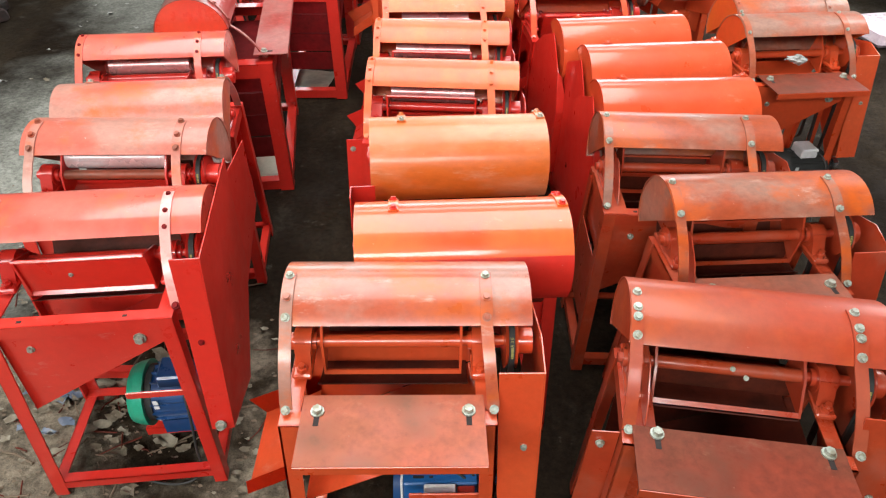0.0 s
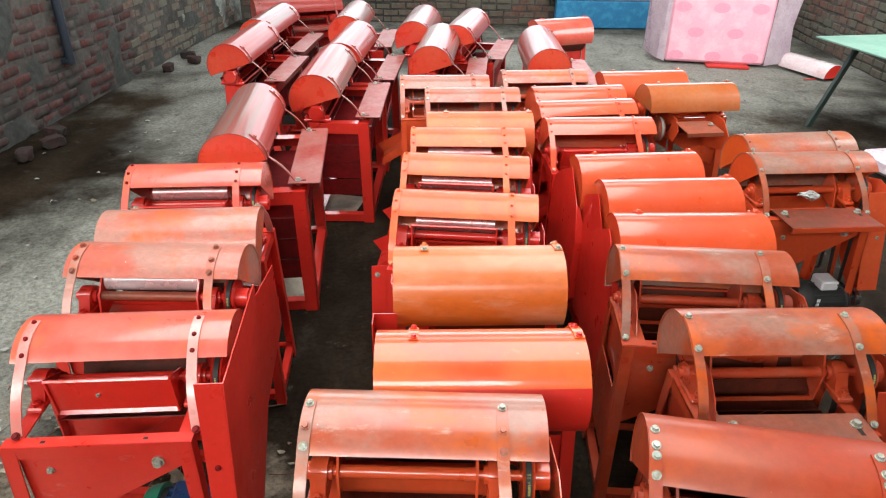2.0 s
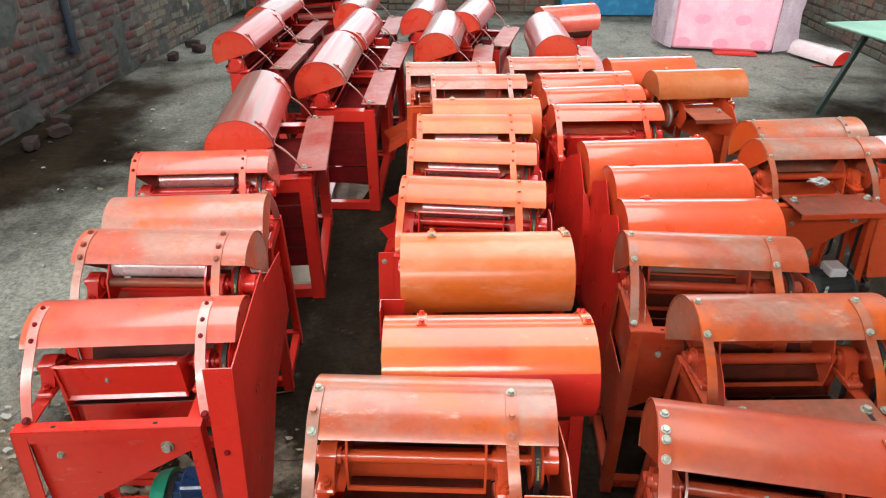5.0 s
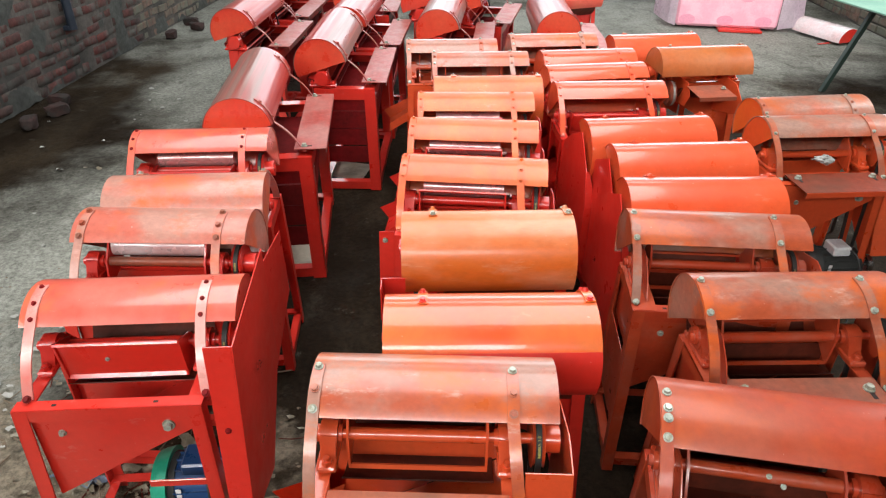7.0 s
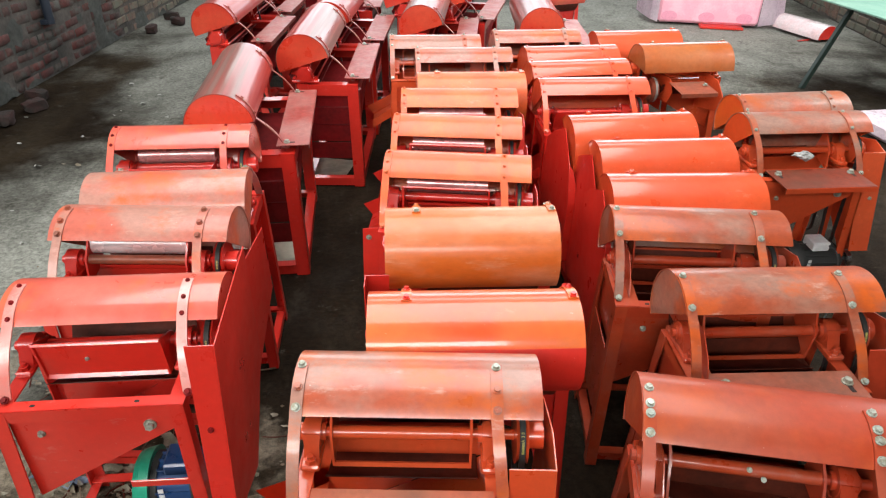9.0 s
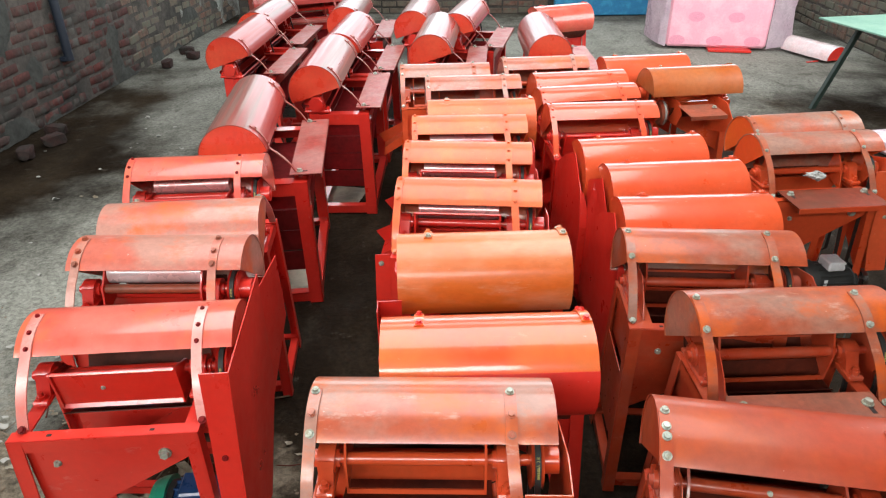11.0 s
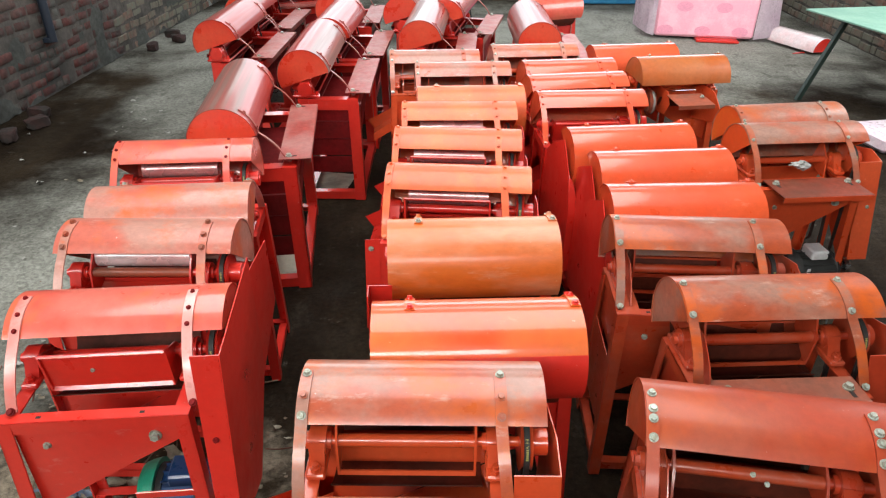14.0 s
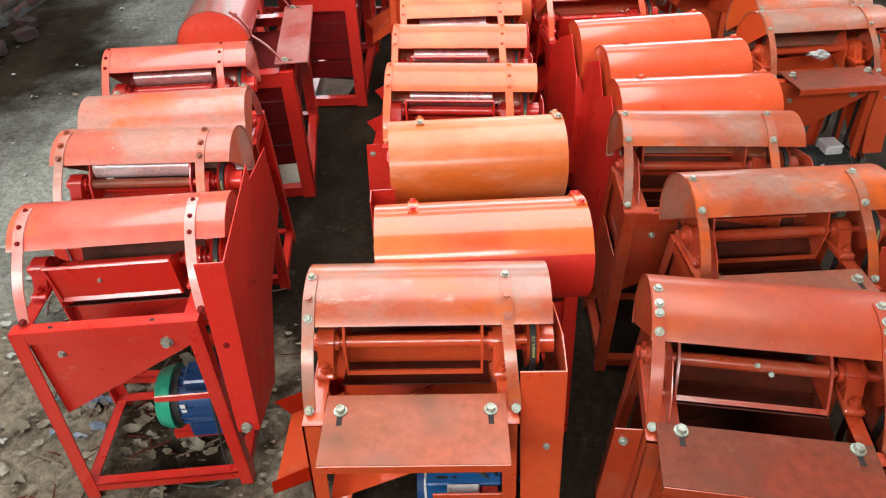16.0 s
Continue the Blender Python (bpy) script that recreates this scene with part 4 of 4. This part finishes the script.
XL, XR, YB, YF, ZC = -3.85, 4.7, 11.0, -4.2, 5.2
bm = bmesh.new()
bmesh.ops.create_grid(bm, x_segments=80, y_segments=120, size=1.0, matrix=Matrix.Translation((0.4, 3.4, 0)) @ Matrix.Diagonal((6.0, 9.0, 1, 1)))
for v in bm.verts:
    v.co.z = -0.006 + 0.006 * noise.noise(v.co * 1.3)
setting("floor", bm, CONCRETE, "dirty grey cracked concrete floor with stains and painted light", "floor")
# unseen roof added to shape the daylight; its openings follow the two lamps
bm = bmesh.new()
for a_, b_, holes in ((YF - 0.3, 0.65, ()), (0.65, 5.25, ((-2.9, 2.2),)), (5.25, 6.95, ()), (6.95, 8.85, ((-2.1, 2.7),)), (8.85, YB + 0.6, ())):
    edge = [XL - 0.3] + [v for h in holes for v in h] + [XR + 0.3]
    for u_, w_ in zip(edge[::2], edge[1::2]):
        box(bm, u_, w_, a_ + 0.0005, b_ - 0.0005, ZC, ZC + 0.1)
setting("ceiling", bm, SHEET, "unseen grey sheet roof with two openings added for light", "ceiling")
bm = box(bmesh.new(), XL - 0.3, XL, 1.0, YB + 0.6, -0.05, ZC - 0.001)
box(bm, XL - 0.3, XL, YF - 0.3, -2.6, -0.05, ZC - 0.001)
box(bm, XL - 0.3, XL, -2.599, 0.999, -0.05, 2.65)
box(bm, XL - 0.3, XL, -2.599, 0.999, 3.95, ZC - 0.001)
box(bm, XL - 0.3, XL, 0.25, 0.999, 2.651, 3.949)
wall_left = setting("wall_left", bm, MORTAR, "worn red brick wall with crumbling grey mortar", "wall")
bm = box(bmesh.new(), XL + 0.001, XR - 0.001, YB, YB + 0.25, -0.05, 1.65)
box(bm, XL + 0.001, -3.4, YB, YB + 0.25, 1.651, ZC - 0.001)
box(bm, 4.4, XR - 0.001, YB, YB + 0.25, 1.651, ZC - 0.001)
box(bm, -3.399, 4.399, YB, YB + 0.25, 3.75, ZC - 0.001)
wall_back = setting("wall_back", bm, MORTAR, "stained brick wall with a wide opening above", "wall")
bm = box(bmesh.new(), XR, XR + 0.3, YF - 0.3, YB + 0.6, -0.05, 1.1)
box(bm, XR, XR + 0.3, YF - 0.3, YB + 0.6, 3.3, ZC - 0.001)
box(bm, XR, XR + 0.3, YF - 0.3, 2.7, 1.101, 3.299)
box(bm, XR, XR + 0.3, 7.3, YB + 0.6, 1.101, 3.299)
wall_right = setting("wall_right", bm, MORTAR, "old brick wall with patches of plaster and an opening", "wall")
bm = box(bmesh.new(), XL + 0.001, -3.4, YF - 0.25, YF, -0.05, ZC - 0.001)
box(bm, 2.4, XR - 0.001, YF - 0.25, YF, -0.05, ZC - 0.001)
box(bm, -3.399, 2.399, YF - 0.25, YF, 4.95, ZC - 0.001)
box(bm, -3.399, 2.399, YF - 0.25, YF, -0.05, 3.75)
setting("wall_front", bm, MORTAR, "brick wall with a long high window", "wall")

# ---- things by the walls ----
pk = thing("foam_bundle", pose(3.08, 8.72, 0, 0, 0, -8), "pink patterned foam block wrapped in clear plastic", "foam bundle")
part("foam_block", box(bmesh.new(), -0.7, 0.48, -0.3, 0.3, 0.03, 1.2, 0.03), PINK, pk)


def wrap_side(bm, s):
    """Crumpled film that stands off the side of the block."""
    rows_ = [[((0.48 if s > 0 else -0.7) + s * ((0.3 if s > 0 else 0.2) + 0.03 * math.sin(5.0 * k + s)) * u, -0.305 + 0.16 * u * u + 0.02 * math.sin(7 * k + 9 * u), 0.03 + 0.05 * u + 0.2 * k) for u in (0, 0.25, 0.5, 0.75, 1.0)] + [(0.8 if s > 0 else -0.92, 0.25, 0.06 + 0.2 * k)] for k in range(7)]
    vs = [[bm.verts.new(p) for p in r] for r in rows_]
    for a, b in zip(vs, vs[1:]):
        for i in range(len(a) - 1):
            bm.faces.new((a[i], a[i + 1], b[i + 1], b[i]))
    bmesh.ops.solidify(bm, geom=list(bm.faces), thickness=0.006)
    return bm


for s_ in (-1, 1):
    part("plastic_wrap", wrap_side(bmesh.new(), s_), FILM, pk, "crumpled clear plastic wrap")
for r_, row in enumerate((0.11, 0.39, 0.68, 0.97)):
    for c_ in range(3 if r_ % 2 == 0 else 2):
        x = (-0.57 + 0.44 * c_) if r_ % 2 == 0 else (-0.38 + 0.46 * c_)
        mm = Matrix.Translation((x, -0.302, row)) @ Matrix.Rotation(radians(90), 4, 'X') @ Matrix.Diagonal((1, 0.62, 1, 1))
        shared("spot", "printed_spot", lambda bm: (bmesh.ops.create_cone(bm, cap_ends=True, segments=20, radius1=0.095, radius2=0.095, depth=0.003), bm)[1], PINK_DARK, pk, m=mm)
part("red_skid", box(bmesh.new(), -0.2, 0.3, -0.42, 0.2, 0.0, 0.028, 0.006), RED, pk)

bl = thing("foam_stack", pose(2.05, 10.84, 0, 0, 0, 2), "blue foam block in clear plastic against the wall", "foam bundle")
part("foam_block", box(bmesh.new(), -0.86, 0.95, -0.08, 0.09, 0.0, 0.4, 0.015), BLUE_FOAM, bl)
part("plastic_wrap", box(bmesh.new(), -1.0, 0.97, -0.06, 0.1, 0.41, 0.72, 0.02), FILM, bl, "grey crumpled plastic wrap")

tb = thing("table", pose(3.12, 6.43, 0, 0, 0, 12), "pale green topped steel table with leaning dark legs", "table")
part("tabletop", box(bmesh.new(), 0, 1.15, -1.7, 0.0, 0.735, 0.75, 0.003), TABLE_GREEN, tb)
for a_, b_ in (((-0.10, -0.34, 0), (0.19, -0.33, 0.735)), ((1.1, -0.34, 0), (0.95, -0.33, 0.735)), ((0.25, -1.6, 0), (0.2, -1.5, 0.735)), ((1.1, -1.6, 0), (0.95, -1.5, 0.735))):
    part("leg", angle_bar(bmesh.new(), a_, b_, 0.042, 0.005, (1, 0, 0), (0, 1, 0)), LEG_GREEN, tb)

sc = thing("loose_hood", pose(3.98, 8.12, 0.0, 0, 0, -68), "loose shiny red hood lying on the floor", "machine part")
part("cover", prism(bmesh.new(), arc(0, 0.03, 0.15, 180, 0, 20) + arc(0, 0.03, 0.146, 0, 180, 20), -0.36, 0.34), GLARE_WHITE, sc)
part("end_cap", prism(bmesh.new(), arc(0, 0.03, 0.146, 180, 0, 20), 0.332, 0.336), RED, sc)
part("strap", box(bmesh.new(), 0.2, 0.225, -0.3, -0.14, 0.004, 0.012), RED, sc)

tp = thing("wrapped_slab", pose(3.55, 5.0, 0, 0, 0, 12), "low grey plastic wrapped slab with a paper label", "bundle")
part("wrap", box(bmesh.new(), -0.42, 0.6, -0.16, 0.25, 0, 0.13, 0.03), FILM, tp)
part("paper_label", box(bmesh.new(), -0.36, -0.2, -0.08, 0.05, 0.131, 0.133), WHITE, tp)

ps = thing("wall_pipe", pose(XL + 0.06, 6.05, 0.45, 0, 0, 0), "dark blue-grey pipe fixed on the brick wall", "pipe")
part("pipe", cyl(bmesh.new(), (0, 0, 0), (0.0, 0.02, 2.6), 0.04, seg=16), BLUE_GREY, ps)
part("bracket", box(bmesh.new(), -0.06, 0.0, -0.06, 0.06, 0.0, 0.04, 0.004), BLUE_GREY, ps)
pq = thing("wall_pipe", pose(XR - 0.16, 10.75, 0.0, 0, 0, 0), "dark blue-grey upright post by the wall", "post")
part("post", box(bmesh.new(), -0.05, 0.05, -0.04, 0.04, 0, 2.8, 0.006), BLUE_GREY, pq)

# loose bricks at the foot of the wall
rng = random.Random(4)


def broken_brick(seed):
    bm = box(bmesh.new(), -0.055, 0.055, -0.12, 0.12, -0.042, 0.04)
    bmesh.ops.subdivide_edges(bm, edges=list(bm.edges), cuts=4, use_grid_fill=True)
    for v in bm.verts:
        p = v.co.copy()
        v.co = p * (1.0 - 0.35 * (p.length / 0.14) ** 3) + 0.016 * noise.noise_vector(p * 16 + Vector((seed, 0, 0)))
        v.co.z = max(v.co.z, -0.042)
    return bm


for x, y, r in ((-3.55, 4.75, 20), (-3.5, 5.05, -35), (-3.62, 5.3, 80), (-3.6, 7.6, 10), (-3.45, 8.0, 60), (-3.62, 8.25, 100)):
    lb = thing("loose_brick", pose(x, y, 0.04, 0, 0, r), "dirty broken brick lying at the wall's foot", "brick", "loose bricks by the wall")
    part("brick_body", broken_brick(int(100 * y)), LOOSE, lb)

# white cloth in the mouth of one thresher
rag = bmesh.new()
bmesh.ops.create_icosphere(rag, subdivisions=4, radius=0.033)
for v in rag.verts:
    k_ = 1 + 0.75 * noise.noise(v.co * 30) + 0.35 * noise.noise(v.co * 70)
    v.co = Vector((v.co.x * 1.25 * k_ - 0.03 * abs(k_ - 1), v.co.y * 0.7 * k_, v.co.z * 0.62 * k_ * (1.0 if v.co.x > 0 else 0.5)))
cl = thing("plastic_bag", pose(1.503, 2.734, 0.755, 0, 0, 10), "crumpled white plastic bag lying in a thresher's mouth", "bag")
part("film", rag, BAG, cl)


# litter of dry leaves and paper on the floor
def litter(name, spots, count, size, material, label, seed):
    bm, rn = bmesh.new(), random.Random(seed)
    for _ in range(count):
        cx_, cy_, sx_, sy_ = rn.choice(spots)
        x, y, a, s_ = rn.gauss(cx_, sx_), rn.gauss(cy_, sy_), rn.uniform(0, 6.28), size * rn.uniform(0.5, 1.5)
        k = rn.randint(7, 10)
        curl = rn.uniform(0.3, 1.3)
        c = bm.verts.new((x, y, 0.004 + s_ * 0.1))
        ring = []
        for i in range(k):
            t = a + 6.283 * i / k
            rr_ = s_ * rn.uniform(0.6, 1.1) * (1.0 if i % 2 else 0.88)
            ring.append(bm.verts.new((x + rr_ * math.cos(t) * 1.3, y + rr_ * math.sin(t) * 0.8, 0.004 + s_ * curl * rn.random())))
        for i in range(k):
            bm.faces.new((c, ring[i], ring[(i + 1) % k]))
    ob = new(name, finish(name, bm, material))
    return tagged(ob, label, "litter", kind="stuff")


litter("leaf_litter", [(-1.25, 1.3, 0.22, 0.3), (-0.95, 1.45, 0.2, 0.15), (-1.5, 1.6, 0.2, 0.4), (-0.7, 1.2, 0.2, 0.2)], 140, 0.012, LEAF, "dry crumpled leaves and wood chips on the floor", 3)
litter("large_leaves", [(-1.25, 1.3, 0.25, 0.25), (-0.95, 1.4, 0.15, 0.12), (-1.6, 1.7, 0.25, 0.4)], 60, 0.027, LEAF, "larger dry leaves lying on the floor", 13)
litter("brown_chips", [(-1.2, 1.35, 0.3, 0.3), (-0.9, 1.4, 0.3, 0.25), (-1.7, 1.8, 0.3, 0.5)], 700, 0.006, CHIP, "small brown chips and crumbs on the floor", 5)
litter("paper_scraps", [(-2.2, 3.0, 0.6, 0.9), (-2.4, 4.5, 0.6, 0.8), (-1.8, 2.2, 0.3, 0.5), (-1.7, 1.9, 0.2, 0.4), (2.5, 6.5, 0.8, 0.8)], 90, 0.016, SCRAP, "small pale paper scraps on the floor", 8)

litter("blue_film_shreds", [(-1.36, 1.47, 0.06, 0.02), (-1.27, 1.34, 0.06, 0.03)], 9, 0.034, BLUE_SHRED, "crumpled blue-grey plastic shreds on the floor", 31)
litter("pale_chips", [(-1.45, 2.0, 0.14, 0.3), (-1.8, 2.9, 0.35, 0.5), (-2.2, 3.9, 0.4, 0.6), (-1.3, 1.2, 0.3, 0.2)], 30, 0.02, LEAF, "pale wood chips and paper lying on the floor", 37)


def paper_sheet(x, y, w, l, turn, seed):
    """A pale patch of the floor under a machine, built as a crumpled sheet."""
    bm = bmesh.new()
    bmesh.ops.create_grid(bm, x_segments=14, y_segments=14, size=0.5, matrix=Matrix.Diagonal((w, l, 1, 1)))
    for v in bm.verts:
        q = Vector((v.co.x * 12, v.co.y * 12, seed))
        v.co += Vector((0.012 * noise.noise(q * 0.7), 0.012 * noise.noise(q * 0.7 + Vector((9, 0, 0))), 0.006 + 0.011 * abs(noise.noise(q))))
    bmesh.ops.solidify(bm, geom=list(bm.faces), thickness=0.001)
    ob = new("paper_sheet", finish("paper_sheet", bm, PATCH_PALE))
    ob.matrix_world = pose(x, y, 0, 0, 0, turn)
    return tagged(ob, "pale floor patch under a long thresher, built as a crumpled sheet", "paper", "sack paper on the floor")


paper_sheet(-0.95, 3.02, 0.16, 0.3, 12, 3.0)
paper_sheet(-0.9, 4.1, 0.3, 0.26, -8, 5.0)


def twigs(name, spots, count, material, label, seed):
    bm, rn = bmesh.new(), random.Random(seed)
    for _ in range(count):
        cx_, cy_, sx_, sy_ = rn.choice(spots)
        x, y, a, l, r_ = rn.gauss(cx_, sx_), rn.gauss(cy_, sy_), rn.uniform(0, 6.28), rn.uniform(0.02, 0.09), rn.uniform(0.0015, 0.004)
        mx, my = x + l * math.cos(a), y + l * math.sin(a)
        b_ = a + rn.uniform(-0.6, 0.6)
        cyl(bm, (x, y, r_), (mx, my, r_ + 0.004), r_, seg=6)
        cyl(bm, (mx, my, r_ + 0.004), (mx + 0.6 * l * math.cos(b_), my + 0.6 * l * math.sin(b_), r_), r_ * 0.8, seg=6)
    ob = new(name, finish(name, bm, material))
    return tagged(ob, label, "litter", kind="stuff")


twigs("twigs", [(-1.25, 1.3, 0.25, 0.3), (-0.95, 1.4, 0.2, 0.2), (-1.6, 1.6, 0.25, 0.4)], 70, CHIP, "thin dry twigs scattered on the dusty floor", 21)
twigs("dark_scraps", [(-1.2, 1.25, 0.3, 0.3), (-1.0, 1.45, 0.25, 0.2), (-1.9, 2.2, 0.3, 0.5)], 60, SHADE_AND_SCRAP, "dark scraps of wire and bark on the floor", 23)
litter("pale_leaves", [(-1.2, 1.25, 0.28, 0.28), (-0.95, 1.4, 0.15, 0.15), (-1.6, 1.5, 0.25, 0.3)], 14, 0.03, LEAF, "pale curled leaves lying on the dusty floor", 29)

# plaster smeared over the foot of the wall and down a joint
def plaster(name, y0, y1, z0, z1, keep, seed, parent, material=PLASTER):
    bm = bmesh.new()
    ny, nz = int((y1 - y0) / 0.05), int((z1 - z0) / 0.05)
    grid = {}
    for i in range(ny + 1):
        for k in range(nz + 1):
            p = Vector((y0 + 0.05 * i, z0 + 0.05 * k, seed))
            thick = min(1.0, max(0.0, 2.2 * (noise.noise(p * 2.6) - keep(i / ny, k / nz)) + 0.1))
            grid[i, k] = bm.verts.new((XL - 0.012 + 0.03 * thick + 0.012 * noise.noise(p * 6), p.x + 0.03 * noise.noise(p * 9), p.y + 0.03 * noise.noise(p * 9 + Vector((5, 5, 5)))))
    for i in range(ny):
        for k in range(nz):
            if noise.noise(Vector((y0 + 0.05 * i, z0 + 0.05 * k, seed)) * 2.6) > keep(i / ny, k / nz) - 0.12:
                bm.faces.new((grid[i, k], grid[i + 1, k], grid[i + 1, k + 1], grid[i, k + 1]))
    bmesh.ops.delete(bm, geom=[v for v in bm.verts if not v.link_faces], context='VERTS')
    ob = part(name, bm, material, parent)
    return ob


plaster("plaster_foot", 3.6, 11.0, 0.0, 0.45, lambda u, v: -0.2 + 1.2 * v, 2.0, wall_left)
plaster("plaster_streak", 6.7, 7.2, 0.0, 1.5, lambda u, v: -0.35 + 1.6 * abs(u - 0.5), 7.0, wall_left)
plaster("lime_wash", 8.2, 11.0, 0.0, 1.5, lambda u, v: 0.35 - 0.75 * u, 17.0, wall_left, LIME)
plaster("plaster_smear", 3.8, 10.8, 0.25, 1.5, lambda u, v: 0.3, 11.0, wall_left)

# ---- bricks of the walls ----
COURSE, LENGTH = 0.1, 0.24


def brick_rows(y0, y1, z1, seed):
    rn = random.Random(seed)
    for r in range(int(z1 / COURSE)):
        y = y0 + (0.12 if r % 2 else 0.0)
        while y < y1:
            l = LENGTH if (r % 3) else LENGTH * rn.choice((1, 0.5))
            if rn.random() > 0.05:
                yield y + l / 2, COURSE * (r + 0.5) + rn.uniform(-0.012, 0.012) + 0.02 * noise.noise(Vector((y * 0.7, r, seed))), l - rn.uniform(0.006, 0.02), COURSE - rn.uniform(0.008, 0.022), rn.uniform(-0.003, 0.01), rn.uniform(-3, 3)
            y += l


def brick_bits(bm, q, l, h):
    """One worn brick with its eight corners knocked about, long along y, proud to +x."""
    rn = random.Random(q)
    vs = [bm.verts.new((x, sy_ * (l / 2 - rn.uniform(0, 0.008) - c), sz_ * (h / 2 - rn.uniform(0, 0.006) - c))) for x, c in ((-0.02, 0), (0.012, 0), (0.02 + rn.uniform(0, 0.004), 0.008)) for sy_, sz_ in ((-1, -1), (1, -1), (1, 1), (-1, 1))]
    for a in (0, 4):
        for i in range(4):
            j = (i + 1) % 4
            bm.faces.new((vs[a + i], vs[a + j], vs[a + 4 + j], vs[a + 4 + i]))
    bm.faces.new(vs[8:12])
    return bm


FORMS = [finish("brick", brick_bits(bmesh.new(), q, 0.22 if q < 6 else 0.105, 0.08), BRICK) for q in range(9)]
far_bricks, right_bricks = bmesh.new(), bmesh.new()
count = 0
for y, z, l, h, out, tilt in brick_rows(3.6, 11.0, 1.5, 5):
    if y < 7.4 and count < 300:
        ob = new("brick", FORMS[rng.randrange(6) if l > 0.15 else rng.randrange(6, 9)])
        ob.parent = wall_left
        ob.matrix_local = pose(XL + out - 0.021, y, z, tilt, 0, 0) @ Matrix.Diagonal((1, l / (0.22 if l > 0.15 else 0.105), h / 0.08, 1))
        count += 1
    else:
        b = brick_bits(bmesh.new(), count + int(y * 50), l, h)
        b.transform(pose(XL + out - 0.021, y, z, tilt, 0, 0))
        me = bpy.data.meshes.new("tmp")
        b.to_mesh(me)
        b.free()
        far_bricks.from_mesh(me)
        bpy.data.meshes.remove(me)
for side, (a, b_, zz) in (("back", (-3.8, 4.6, 0.9)), ("right", (6.6, 11.0, 1.2))):
    for y, z, l, h, out, tilt in brick_rows(a, b_, zz, 11 if side == "back" else 12):
        b = brick_bits(bmesh.new(), int(y * 90 + z * 7), l, h)
        b.transform(pose(y, YB - out + 0.014, z, 0, 0, -90) if side == "back" else pose(XR - out + 0.014, y, z, 0, 0, 180))
        me = bpy.data.meshes.new("tmp")
        b.to_mesh(me)
        b.free()
        (far_bricks if side == "back" else right_bricks).from_mesh(me)
        bpy.data.meshes.remove(me)
ob = new("right_bricks", finish("right_bricks", right_bricks, BRICK_FAR))
ob.parent = wall_right
ob["kind"] = "stuff"
ob = new("far_bricks", finish("far_bricks", far_bricks, BRICK_FAR))
ob.parent = wall_back
ob["kind"] = "stuff"
